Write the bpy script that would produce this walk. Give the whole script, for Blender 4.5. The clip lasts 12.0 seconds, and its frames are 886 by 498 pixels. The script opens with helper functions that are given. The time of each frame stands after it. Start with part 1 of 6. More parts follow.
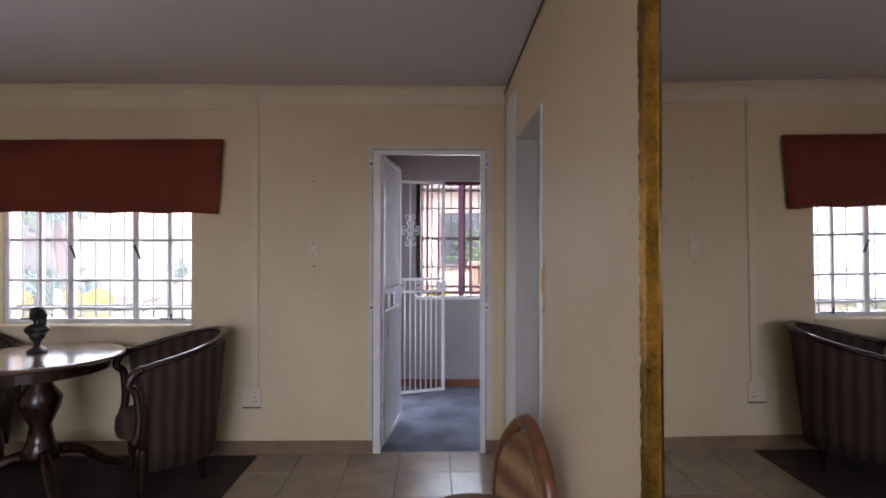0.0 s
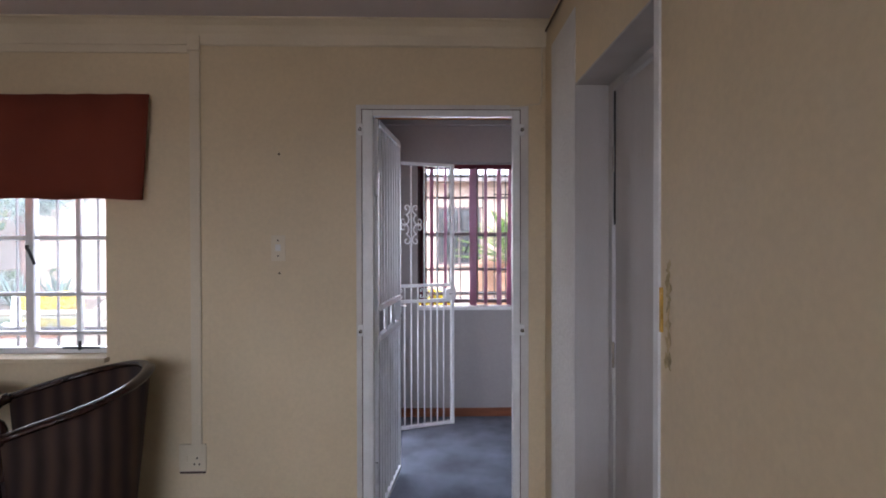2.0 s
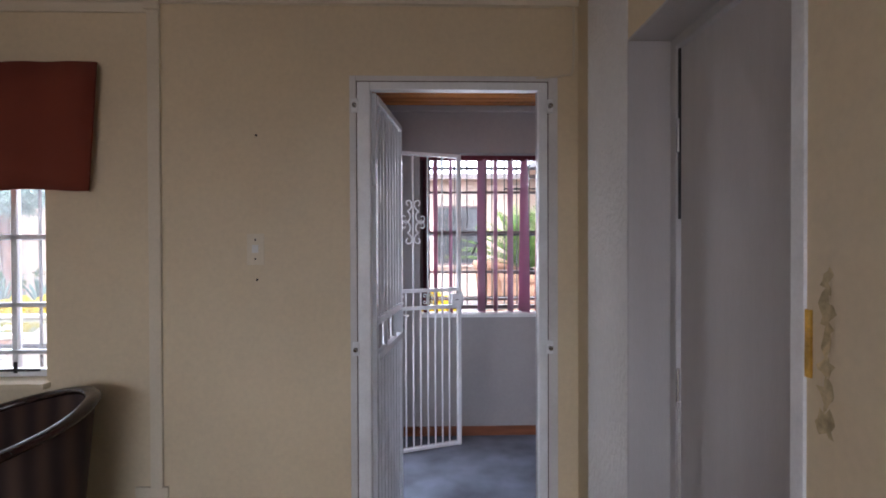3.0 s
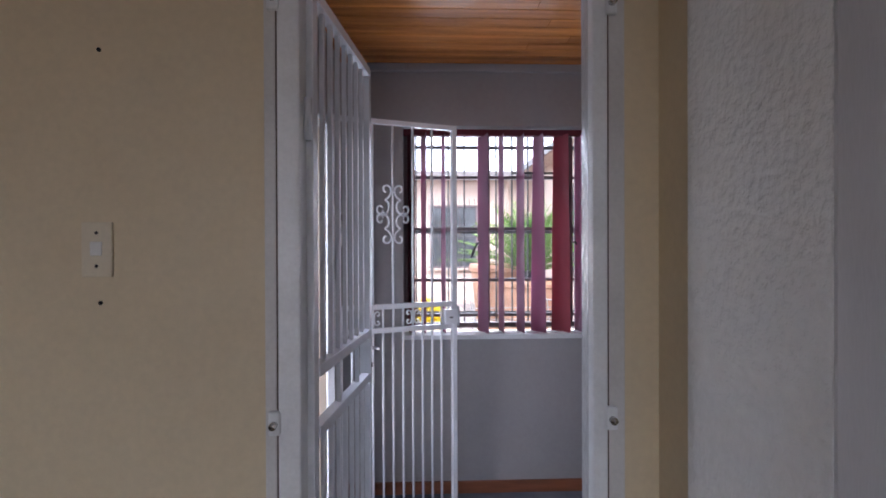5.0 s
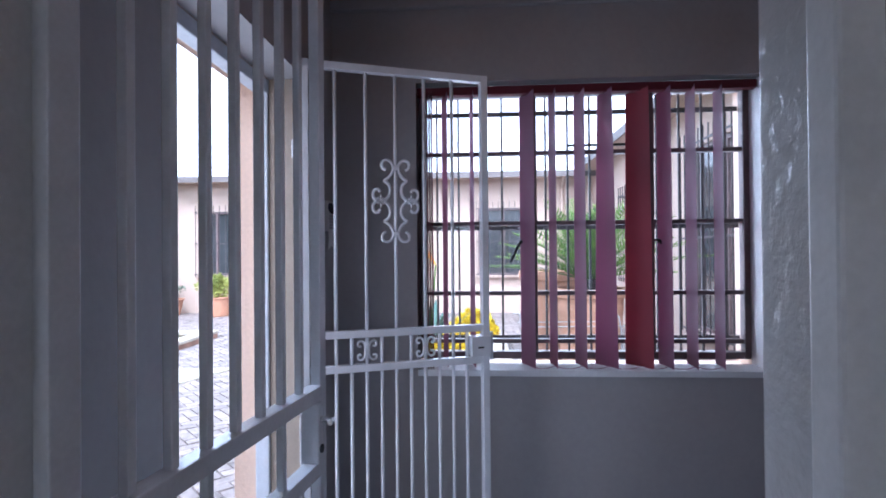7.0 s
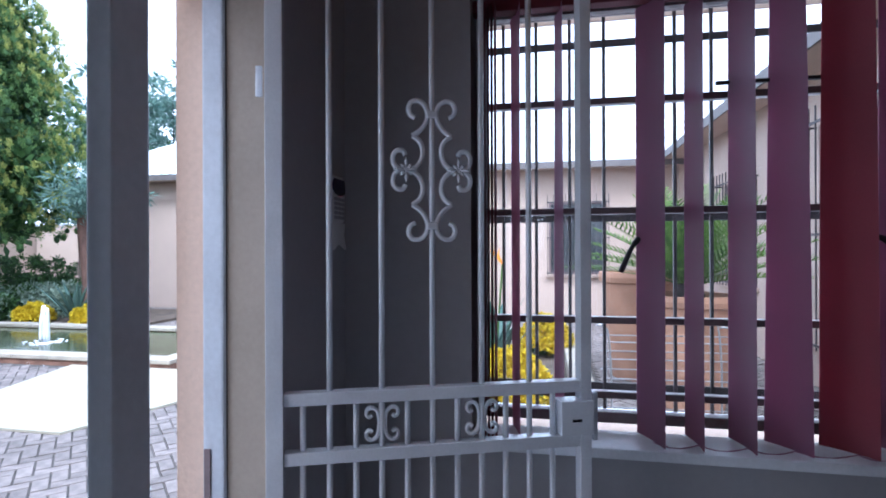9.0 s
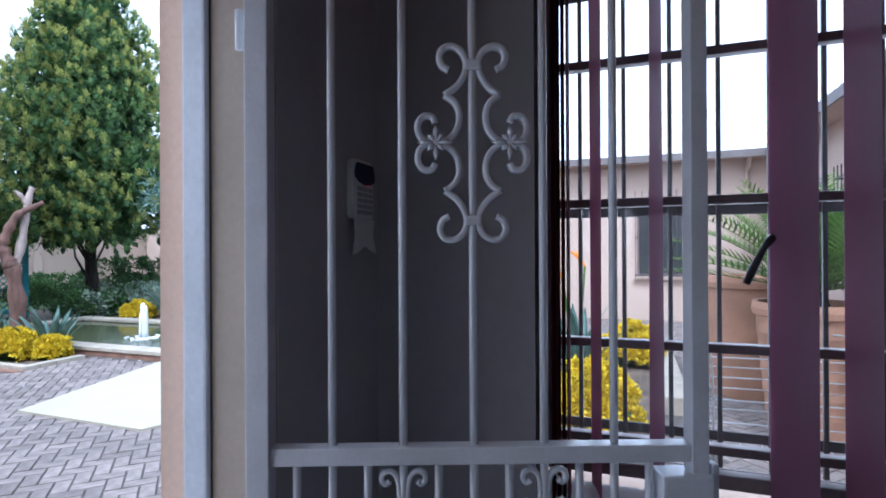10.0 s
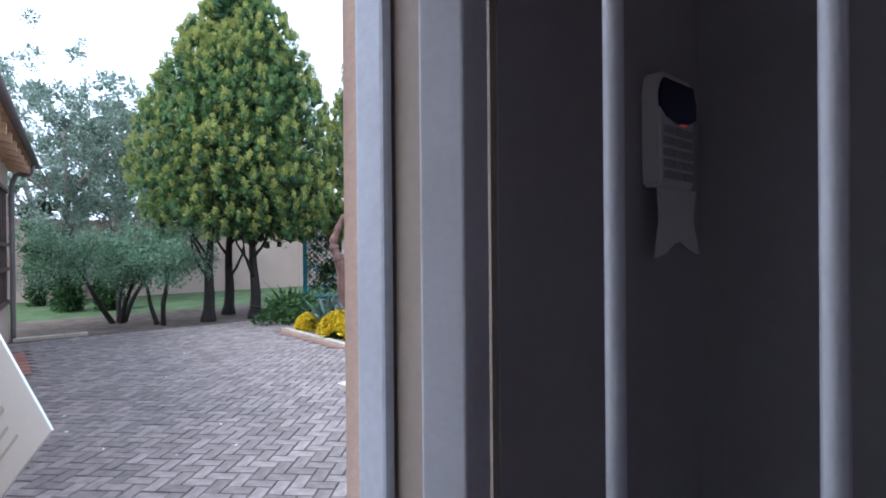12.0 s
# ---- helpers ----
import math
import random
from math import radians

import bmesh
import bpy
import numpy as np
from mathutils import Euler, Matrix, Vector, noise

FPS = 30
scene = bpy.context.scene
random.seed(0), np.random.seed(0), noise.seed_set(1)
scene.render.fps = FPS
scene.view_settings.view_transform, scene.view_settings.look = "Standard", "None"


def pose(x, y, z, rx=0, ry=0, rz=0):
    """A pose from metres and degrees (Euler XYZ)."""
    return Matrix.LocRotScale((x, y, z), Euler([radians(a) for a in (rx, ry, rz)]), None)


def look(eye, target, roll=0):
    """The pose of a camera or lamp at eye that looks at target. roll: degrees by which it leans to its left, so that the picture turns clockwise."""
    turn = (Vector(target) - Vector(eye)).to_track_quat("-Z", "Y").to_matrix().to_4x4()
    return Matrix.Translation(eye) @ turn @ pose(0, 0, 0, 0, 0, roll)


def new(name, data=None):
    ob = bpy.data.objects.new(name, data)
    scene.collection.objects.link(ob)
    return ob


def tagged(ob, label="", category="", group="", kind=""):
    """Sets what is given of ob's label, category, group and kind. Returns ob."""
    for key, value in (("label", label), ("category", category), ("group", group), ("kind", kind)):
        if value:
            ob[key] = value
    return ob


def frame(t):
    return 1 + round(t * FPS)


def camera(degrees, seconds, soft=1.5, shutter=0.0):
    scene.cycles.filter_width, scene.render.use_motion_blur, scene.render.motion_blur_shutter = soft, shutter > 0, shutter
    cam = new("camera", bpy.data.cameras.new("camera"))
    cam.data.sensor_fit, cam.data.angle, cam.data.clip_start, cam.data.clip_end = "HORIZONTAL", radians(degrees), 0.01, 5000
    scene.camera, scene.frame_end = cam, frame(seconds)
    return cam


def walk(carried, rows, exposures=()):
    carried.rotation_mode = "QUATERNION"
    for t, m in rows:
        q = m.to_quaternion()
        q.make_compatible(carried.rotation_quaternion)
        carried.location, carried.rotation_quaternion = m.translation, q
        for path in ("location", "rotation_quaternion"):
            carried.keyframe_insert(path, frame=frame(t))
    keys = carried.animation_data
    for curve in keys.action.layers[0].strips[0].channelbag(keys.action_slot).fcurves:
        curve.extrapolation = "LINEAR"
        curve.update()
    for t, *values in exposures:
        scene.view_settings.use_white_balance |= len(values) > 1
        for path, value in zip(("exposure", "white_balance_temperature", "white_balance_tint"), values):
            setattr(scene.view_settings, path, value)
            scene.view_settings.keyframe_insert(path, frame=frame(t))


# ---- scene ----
cam = camera(80.1, 12.0, soft=1.8)
PATH = [
    (0, (-0.193, 0.451, 1.416), (-0.167, 2.451, 1.409), 0.1),
    (0.5, (-0.214, 0.697, 1.440), (-0.178, 2.697, 1.424), 0.0),
    (1, (-0.246, 0.955, 1.435), (-0.209, 2.955, 1.415), 0.1),
    (1.5, (-0.28, 1.227, 1.428), (-0.243, 3.226, 1.409), -0.0),
    (2, (-0.291, 1.484, 1.427), (-0.245, 3.483, 1.408), -0.1),
    (2.5, (-0.3, 1.709, 1.418), (-0.251, 3.708, 1.396), -0.2),
    (3, (-0.341, 1.929, 1.428), (-0.284, 3.928, 1.408), -0.2),
    (3.2, (-0.345, 2.019, 1.427), (-0.292, 4.018, 1.405), -0.1),
    (5, (-0.29, 2.834, 1.413), (-0.213, 4.833, 1.402), -0.2),
    (5.5, (-0.243, 3.046, 1.412), (-0.168, 5.044, 1.402), -0.1),
    (6, (-0.205, 3.276, 1.383), (-0.151, 5.275, 1.402), -0.2),
    (6.5, (-0.159, 3.46, 1.379), (-0.204, 5.459, 1.393), -0.5),
    (7, (-0.155, 3.66, 1.388), (-0.279, 5.656, 1.403), -0.5),
    (9, (-0.208, 4.451, 1.409), (-0.585, 6.415, 1.41), -0.2),
    (9.5, (-0.216, 4.627, 1.413), (-0.71, 6.565, 1.42), -0.4),
    (10, (-0.215, 4.778, 1.414), (-0.888, 6.662, 1.418), -0.3),
    (10.5, (-0.214, 4.904, 1.412), (-1.121, 6.687, 1.415), -0.3),
    (11, (-0.261, 5.021, 1.407), (-1.372, 6.684, 1.403), -0.1),
    (11.5, (-0.357, 5.122, 1.412), (-1.667, 6.633, 1.42), 0.3),
    (12, (-0.471, 5.189, 1.418), (-1.984, 6.497, 1.413), -0.5),
]
EXPOSURES = [(0.0, 2.82, 5800, 14), (2.0, 2.68, 5750, 14), (3.0, 2.66, 5750, 14), (5.0, 2.46, 5600, 14), (6.0, 2.12, 5400, 13), (7.0, 2.02, 5080, 12), (9.0, 1.42, 5000, 9), (10.0, 1.2, 5050, 9), (11.0, 0.94, 5100, 10), (12.0, 1.1, 5250, 11)]
walk(cam, [(t, look(eye, target, roll)) for t, eye, target, roll in PATH], EXPOSURES)

# ---- world and light ----
world = bpy.data.worlds.new("overcast_sky")
scene.world = world
world.use_nodes = True
wn = world.node_tree.nodes
wl = world.node_tree.links
sky = wn.new("ShaderNodeTexSky")
sky.sky_type = "NISHITA"
sky.sun_disc = False
sky.sun_elevation = radians(48)
sky.sun_rotation = radians(200)
sky.dust_density = 6.0
sky.ozone_density = 0.6
haze = wn.new("ShaderNodeMixRGB")          # thin white cloud over the whole sky
haze.inputs[0].default_value = 0.75
haze.inputs[2].default_value = (8.8, 9.2, 9.8, 1)
wl.new(sky.outputs[0], haze.inputs[1])
wl.new(haze.outputs[0], wn["Background"].inputs[0])
wn["Background"].inputs[1].default_value = 0.14

sun = new("sun", bpy.data.lights.new("sun", "SUN"))
sun.data.energy = 1.5
sun.data.angle = radians(20)
sun.data.color = (1.0, 0.97, 0.93)
sun.matrix_world = look((0, 0, 30), (-7, 20, 0))


def window_light(name, eye, target, wide, high, watts, color=(0.93, 0.96, 1.0)):
    """Daylight that comes in through an opening."""
    ob = new(name, bpy.data.lights.new(name, "AREA"))
    ob.data.shape = "RECTANGLE"
    ob.data.size, ob.data.size_y, ob.data.energy, ob.data.color = wide, high, watts, color
    ob.matrix_world = look(eye, target)
    return ob


# lamp in an assumed, unseen window behind, added to brighten the dining room
window_light("added_back_light", (-1.4, -1.93, 1.5), (-1.6, 4.0, 1.2), 2.2, 1.15, 1.9, (0.97, 0.97, 1.0))
window_light("daylight_dining_window", (-2.53, 4.36, 1.45), (-2.2, 1.0, 0.9), 1.3, 1.0, 3.0, (0.97, 0.97, 1.0))
window_light("daylight_porch_window", (0.31, 6.2, 1.5), (0.31, 4.0, 1.2), 1.4, 1.15, 3.7)
window_light("daylight_porch_door", (-1.08, 5.08, 1.0), (1.0, 5.0, 0.9), 0.78, 1.9, 1.5)

# ---- materials ----


def material(name, color, rough=0.7, metal=0.0, vary=0.12, scale=6.0, fine=90.0, bump=0.15, bump_scale=None, tint=None, random_amount=0.0,
             spec=0.5, stretch=(1, 1, 1), island=False, transl=0.0, through_color=None):
    """A painted, woven or mineral surface: base colour with broad stains and fine grain, and a fine relief."""
    m = bpy.data.materials.new(name)
    m.use_nodes = True
    n, l = m.node_tree.nodes, m.node_tree.links
    b = n["Principled BSDF"]
    b.inputs["Roughness"].default_value = rough
    b.inputs["Metallic"].default_value = metal
    b.inputs["Specular IOR Level"].default_value = spec
    tc = n.new("ShaderNodeTexCoord")
    mp = n.new("ShaderNodeMapping")
    mp.inputs["Scale"].default_value = stretch
    l.new(tc.outputs["Object"], mp.inputs[0])
    broad = n.new("ShaderNodeTexNoise")
    broad.inputs["Scale"].default_value = scale
    broad.inputs["Detail"].default_value = 5
    grain = n.new("ShaderNodeTexNoise")
    grain.inputs["Scale"].default_value = fine
    grain.inputs["Detail"].default_value = 3
    for k in (broad, grain):
        l.new(mp.outputs[0], k.inputs["Vector"])
    add = n.new("ShaderNodeMath")
    add.operation = "MULTIPLY_ADD"
    add.inputs[1].default_value = 0.45
    l.new(grain.outputs[0], add.inputs[0])
    l.new(broad.outputs[0], add.inputs[2])
    ramp = n.new("ShaderNodeValToRGB")
    dark = tint or tuple(c * (1 - 2.2 * vary) for c in color)
    ramp.color_ramp.elements[0].position = 0.45
    ramp.color_ramp.elements[1].position = 0.95
    ramp.color_ramp.elements[0].color = (*[max(0, c) for c in dark], 1)
    ramp.color_ramp.elements[1].color = (*[min(1, c * (1 + vary)) for c in color], 1)
    l.new(add.outputs[0], ramp.inputs[0])
    out = ramp.outputs[0]
    if random_amount:
        if island:
            rnd = n.new("ShaderNodeNewGeometry").outputs["Random Per Island"]
        else:
            rnd = n.new("ShaderNodeObjectInfo").outputs["Random"]
        hsv = n.new("ShaderNodeHueSaturation")
        mr = n.new("ShaderNodeMapRange")
        mr.inputs["To Min"].default_value = 1 - random_amount
        mr.inputs["To Max"].default_value = 1 + random_amount
        l.new(rnd, mr.inputs[0])
        l.new(mr.outputs[0], hsv.inputs["Value"])
        l.new(out, hsv.inputs["Color"])
        out = hsv.outputs[0]
    l.new(out, b.inputs["Base Color"])
    if bump:
        rel = n.new("ShaderNodeTexNoise")
        rel.inputs["Scale"].default_value = bump_scale or fine
        rel.inputs["Detail"].default_value = 4
        l.new(mp.outputs[0], rel.inputs["Vector"])
        bp = n.new("ShaderNodeBump")
        bp.inputs["Strength"].default_value = bump
        bp.inputs["Distance"].default_value = 0.01
        l.new(rel.outputs[0], bp.inputs["Height"])
        l.new(bp.outputs[0], b.inputs["Normal"])
    if transl:
        tr = n.new("ShaderNodeBsdfTranslucent")
        if through_color:
            tr.inputs[0].default_value = (*through_color, 1)
        else:
            l.new(out, tr.inputs[0])
        mx = n.new("ShaderNodeMixShader")
        mx.inputs[0].default_value = transl
        l.new(b.outputs[0], mx.inputs[1])
        l.new(tr.outputs[0], mx.inputs[2])
        l.new(mx.outputs[0], n["Material Output"].inputs[0])
    return m


def leafy(name, low, high, rough=0.6, split=0.5, size=1.6, single=0.55):
    """Foliage whose sprays differ one from another."""
    m = bpy.data.materials.new(name)
    m.use_nodes = True
    n, l = m.node_tree.nodes, m.node_tree.links
    b = n["Principled BSDF"]
    b.inputs["Roughness"].default_value = rough
    b.inputs["Specular IOR Level"].default_value = 0.25
    rnd = n.new("ShaderNodeNewGeometry")
    tc = n.new("ShaderNodeTexCoord")
    noi = n.new("ShaderNodeTexNoise")
    noi.inputs["Scale"].default_value = size
    noi.inputs["Detail"].default_value = 4
    l.new(tc.outputs["Object"], noi.inputs["Vector"])
    mix = n.new("ShaderNodeMath")
    mix.operation = "MULTIPLY_ADD"
    mix.inputs[1].default_value = single
    l.new(rnd.outputs["Random Per Island"], mix.inputs[0])
    l.new(noi.outputs[0], mix.inputs[2])
    ramp = n.new("ShaderNodeValToRGB")
    ramp.color_ramp.elements[0].position = split - 0.1
    ramp.color_ramp.elements[1].position = split + 0.5
    ramp.color_ramp.elements[0].color = (*low, 1)
    ramp.color_ramp.elements[1].color = (*high, 1)
    l.new(mix.outputs[0], ramp.inputs[0])
    l.new(ramp.outputs[0], b.inputs["Base Color"])
    tr = n.new("ShaderNodeBsdfTranslucent")
    l.new(ramp.outputs[0], tr.inputs[0])
    mx = n.new("ShaderNodeMixShader")
    mx.inputs[0].default_value = 0.25
    l.new(b.outputs[0], mx.inputs[1])
    l.new(tr.outputs[0], mx.inputs[2])
    l.new(mx.outputs[0], n["Material Output"].inputs[0])
    return m


def striped(name, a, b_, freq, axis="X"):
    """Woven upholstery with narrow upright stripes."""
    m = material(name, a, 0.85, vary=0.15, fine=300, bump=0.3)
    n, l = m.node_tree.nodes, m.node_tree.links
    w = n.new("ShaderNodeTexWave")
    w.bands_direction = axis
    w.inputs["Scale"].default_value = freq
    w.inputs["Distortion"].default_value = 1.2
    w.inputs["Detail"].default_value = 3
    tc = n.new("ShaderNodeTexCoord")
    l.new(tc.outputs["UV"] if axis == "UV" else tc.outputs["Object"], w.inputs["Vector"])
    mx = n.new("ShaderNodeMixRGB")
    mx.inputs[2].default_value = (*b_, 1)
    old = n["Principled BSDF"].inputs["Base Color"].links[0].from_socket
    l.new(w.outputs["Fac"], mx.inputs[0])
    l.new(old, mx.inputs[1])
    l.new(mx.outputs[0], n["Principled BSDF"].inputs["Base Color"])
    return m


def glassy(name, rough=0.0, color=(1, 1, 1), glare=0.05):
    """Clear window glass: mostly let through, with a gloss that grows at a slant."""
    m = bpy.data.materials.new(name)
    m.use_nodes = True
    n, l = m.node_tree.nodes, m.node_tree.links
    n.remove(n["Principled BSDF"])
    t = n.new("ShaderNodeBsdfTransparent")
    g = n.new("ShaderNodeBsdfGlossy")
    g.inputs["Roughness"].default_value = rough
    t.inputs[0].default_value = (*color, 1)
    f = n.new("ShaderNodeFresnel")
    f.inputs[0].default_value = 1.35
    mx = n.new("ShaderNodeMixShader")
    l.new(f.outputs[0], mx.inputs[0])
    l.new(t.outputs[0], mx.inputs[1])
    l.new(g.outputs[0], mx.inputs[2])
    # a thin pale film that stands in for glare washing out the view
    veil = n.new("ShaderNodeBsdfTranslucent")
    veil.inputs[0].default_value = (0.9, 0.9, 0.9, 1)
    film = n.new("ShaderNodeMixShader")
    film.inputs[0].default_value = glare
    l.new(mx.outputs[0], film.inputs[1])
    l.new(veil.outputs[0], film.inputs[2])
    l.new(film.outputs[0], n["Material Output"].inputs[0])
    return m


CREAM = material("cream_wall_paint", (0.70, 0.585, 0.395), 0.55, vary=0.05, scale=1.5, fine=60, bump=0.10, bump_scale=25)
ROUGHCAST = material("white_textured_plaster", (0.80, 0.785, 0.765), 0.4, vary=0.05, scale=2, fine=40, bump=0.9, bump_scale=48)
GREYWALL = material("grey_white_wall_paint", (0.37, 0.357, 0.362), 0.6, vary=0.05, scale=1.5, fine=50, bump=0.15, bump_scale=30)
PEACH = material("peach_render", (0.66, 0.49, 0.38), 0.85, vary=0.08, scale=1.2, fine=70, bump=0.25, bump_scale=60)
PEACHPALE = material("pale_peach_render", (0.48, 0.37, 0.305), 0.85, vary=0.06, scale=0.7, fine=60, bump=0.2, bump_scale=60)
BEIGE = material("beige_reveal_paint", (0.36, 0.30, 0.24), 0.6, vary=0.08, scale=4, bump=0.15, bump_scale=30)
CEIL = material("white_ceiling_board", (0.62, 0.57, 0.59), 0.8, vary=0.03, scale=1, bump=0.05)
CORNICE = material("cream_cornice_paint", (0.70, 0.62, 0.475), 0.6, vary=0.04, scale=3, bump=0.05)
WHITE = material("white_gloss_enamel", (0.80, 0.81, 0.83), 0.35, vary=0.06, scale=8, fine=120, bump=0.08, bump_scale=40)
GATEWHITE = material("white_gate_enamel", (0.82, 0.84, 0.88), 0.2, vary=0.05, scale=12, fine=150, bump=0.06)
FACING = material("white_facing_paint", (0.66, 0.64, 0.63), 0.4, vary=0.07, scale=5, fine=90, bump=0.15, bump_scale=30)
JAMB = material("thick_glossy_jamb_paint", (0.60, 0.60, 0.61), 0.22, vary=0.06, scale=6, fine=60, bump=0.5, bump_scale=38)
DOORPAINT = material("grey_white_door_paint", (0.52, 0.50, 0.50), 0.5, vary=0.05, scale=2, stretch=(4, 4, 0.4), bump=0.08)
FRAMEGREY = material("blue_grey_frame_paint", (0.54, 0.57, 0.62), 0.5, vary=0.08, scale=6, bump=0.2, bump_scale=30)
TILE = material("beige_ceramic_tile", (0.33, 0.262, 0.185), 0.22, vary=0.10, scale=5, fine=60, bump=0.03, random_amount=0.06)
GROUT = material("dark_grout", (0.16, 0.13, 0.10), 0.9, vary=0.1, bump=0.1)
SKIRT = material("brown_tile_skirting", (0.24, 0.165, 0.10), 0.4, vary=0.15, scale=8, bump=0.05)
REDWOOD = material("red_brown_wood_skirting", (0.24, 0.085, 0.04), 0.4, vary=0.2, scale=3, stretch=(1, 8, 8), bump=0.05)
PINE = material("orange_varnished_pine", (0.58, 0.22, 0.05), 0.22, vary=0.22, scale=3, fine=40, stretch=(0.6, 7, 7), bump=0.05, random_amount=0.14, island=True)
CARPET = material("charcoal_blue_carpet", (0.15, 0.165, 0.21), 0.95, vary=0.25, scale=4, fine=220, bump=0.6, bump_scale=260)
DARKWOOD = material("dark_stained_wood", (0.032, 0.014, 0.010), 0.22, vary=0.2, scale=4, fine=50, stretch=(6, 6, 0.7), bump=0.05)
TABLETOP = material("polished_dark_table_top", (0.20, 0.115, 0.09), 0.2, spec=1.0, vary=0.2, scale=3, stretch=(0.8, 7, 7), bump=0.02)
TABLETOP.node_tree.nodes["Principled BSDF"].inputs["Coat Weight"].default_value = 1.0
TABLETOP.node_tree.nodes["Principled BSDF"].inputs["Coat Roughness"].default_value = 0.12
TABLETOP.node_tree.nodes["Principled BSDF"].inputs["Coat IOR"].default_value = 1.9
WARMWOOD = material("brown_chair_wood", (0.17, 0.07, 0.03), 0.32, vary=0.2, scale=4, stretch=(6, 6, 0.7), bump=0.05)
STRIPE = striped("dark_striped_upholstery", (0.020, 0.009, 0.007), (0.066, 0.034, 0.022), 4.5)
STRIPE2 = striped("brown_striped_upholstery", (0.15, 0.07, 0.03), (0.34, 0.20, 0.09), 30, "Y")
RUG = material("dark_brown_rug", (0.034, 0.020, 0.015), 0.95, vary=0.3, scale=9, fine=250, bump=0.5)
BRONZE = material("dark_bronze", (0.03, 0.026, 0.028), 0.45, 0.4, vary=0.2, scale=20, bump=0.1)
GILT = material("worn_gilt", (0.58, 0.34, 0.06), 0.28, 0.9, vary=0.3, scale=18, fine=120, bump=0.35, bump_scale=70)
VALANCE = material("rust_red_fabric", (0.185, 0.035, 0.016), 0.9, vary=0.08, scale=3, fine=350, bump=0.25, bump_scale=400)
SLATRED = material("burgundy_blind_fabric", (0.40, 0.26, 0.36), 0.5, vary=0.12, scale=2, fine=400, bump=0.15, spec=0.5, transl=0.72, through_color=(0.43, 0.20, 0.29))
# same fabric as SLATRED, with the red of light through it put into the colour
SLATBACKLIT = material("backlit_red_blind_fabric", (0.38, 0.09, 0.12), 0.6, vary=0.1, scale=2, fine=400, bump=0.15, transl=0.5)
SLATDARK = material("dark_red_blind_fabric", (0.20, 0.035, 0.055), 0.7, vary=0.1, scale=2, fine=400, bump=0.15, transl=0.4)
STEELBROWN = material("brown_steel_window_paint", (0.19, 0.135, 0.135), 0.45, vary=0.15, scale=10, bump=0.1)
BARBLACK = material("dark_painted_bar", (0.06, 0.05, 0.055), 0.5, vary=0.2, scale=20, bump=0.1)
SILVER = material("galvanised_wire", (0.45, 0.46, 0.48), 0.35, 0.8, vary=0.1, scale=20, bump=0.05)
CHROME = material("bright_steel", (0.6, 0.6, 0.6), 0.25, 0.9, vary=0.05, scale=30, bump=0.02)
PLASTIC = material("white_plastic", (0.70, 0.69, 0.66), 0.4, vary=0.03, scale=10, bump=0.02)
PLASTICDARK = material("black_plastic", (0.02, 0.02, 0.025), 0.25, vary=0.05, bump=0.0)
LCD = material("dark_blue_display", (0.01, 0.014, 0.07), 0.1, vary=0.05, bump=0.0)
BUTTON = material("grey_rubber_key", (0.35, 0.36, 0.37), 0.6, vary=0.05, bump=0.0)
PAVER = material("grey_concrete_paver", (0.208, 0.174, 0.160), 0.8, vary=0.18, scale=12, fine=160, bump=0.3, bump_scale=150, random_amount=0.26)
PAVERFAR = material("grey_concrete_paver_far", (0.208, 0.174, 0.160), 0.8, vary=0.18, scale=12, fine=160, bump=0.3, bump_scale=150, random_amount=0.26, island=True)
SAND = material("jointing_sand", (0.095, 0.083, 0.076), 0.95, vary=0.2, scale=20, bump=0.2)
CREAMSLAB = material("cream_slab", (0.40, 0.37, 0.285), 0.7, vary=0.03, scale=3, bump=0.05)
KERB = material("pale_stone_coping", (0.38, 0.335, 0.27), 0.8, vary=0.12, scale=5, bump=0.2)
LAWN = material("lawn_ground", (0.06, 0.10, 0.03), 0.95, vary=0.3, scale=2, bump=0.3)
SOIL = material("brown_soil", (0.11, 0.08, 0.06), 0.95, vary=0.3, scale=4, fine=60, bump=0.5, bump_scale=40)
BARK = material("dark_bark", (0.024, 0.018, 0.015), 0.9, vary=0.3, scale=6, fine=40, stretch=(3, 3, 0.6), bump=0.8, bump_scale=18)
REDBRICK = material("red_brown_brick", (0.24, 0.13, 0.09), 0.85, vary=0.2, scale=6, bump=0.2)
REDBARK = material("red_brown_bark", (0.13, 0.07, 0.052), 0.85, vary=0.25, scale=6, fine=40, stretch=(3, 3, 0.6), bump=0.7, bump_scale=14)
PALEBARK = material("pale_grey_bark", (0.30, 0.24, 0.21), 0.85, vary=0.2, scale=6, stretch=(3, 3, 0.6), bump=0.5)
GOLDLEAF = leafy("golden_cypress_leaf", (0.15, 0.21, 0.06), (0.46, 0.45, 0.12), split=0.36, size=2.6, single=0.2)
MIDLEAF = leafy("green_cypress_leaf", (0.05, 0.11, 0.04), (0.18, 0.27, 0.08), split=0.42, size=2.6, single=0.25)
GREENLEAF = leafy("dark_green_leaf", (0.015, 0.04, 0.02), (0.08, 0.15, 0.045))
GREYLEAF = leafy("grey_green_leaf", (0.09, 0.14, 0.10), (0.28, 0.34, 0.26))
SHRUBLEAF = leafy("soft_green_shrub_leaf", (0.05, 0.11, 0.06), (0.20, 0.30, 0.19))
BLUELEAF = leafy("blue_green_leaf", (0.06, 0.12, 0.10), (0.20, 0.30, 0.25))
YELLOWLEAF = leafy("yellow_shrub_leaf", (0.34, 0.24, 0.01), (0.80, 0.62, 0.02))
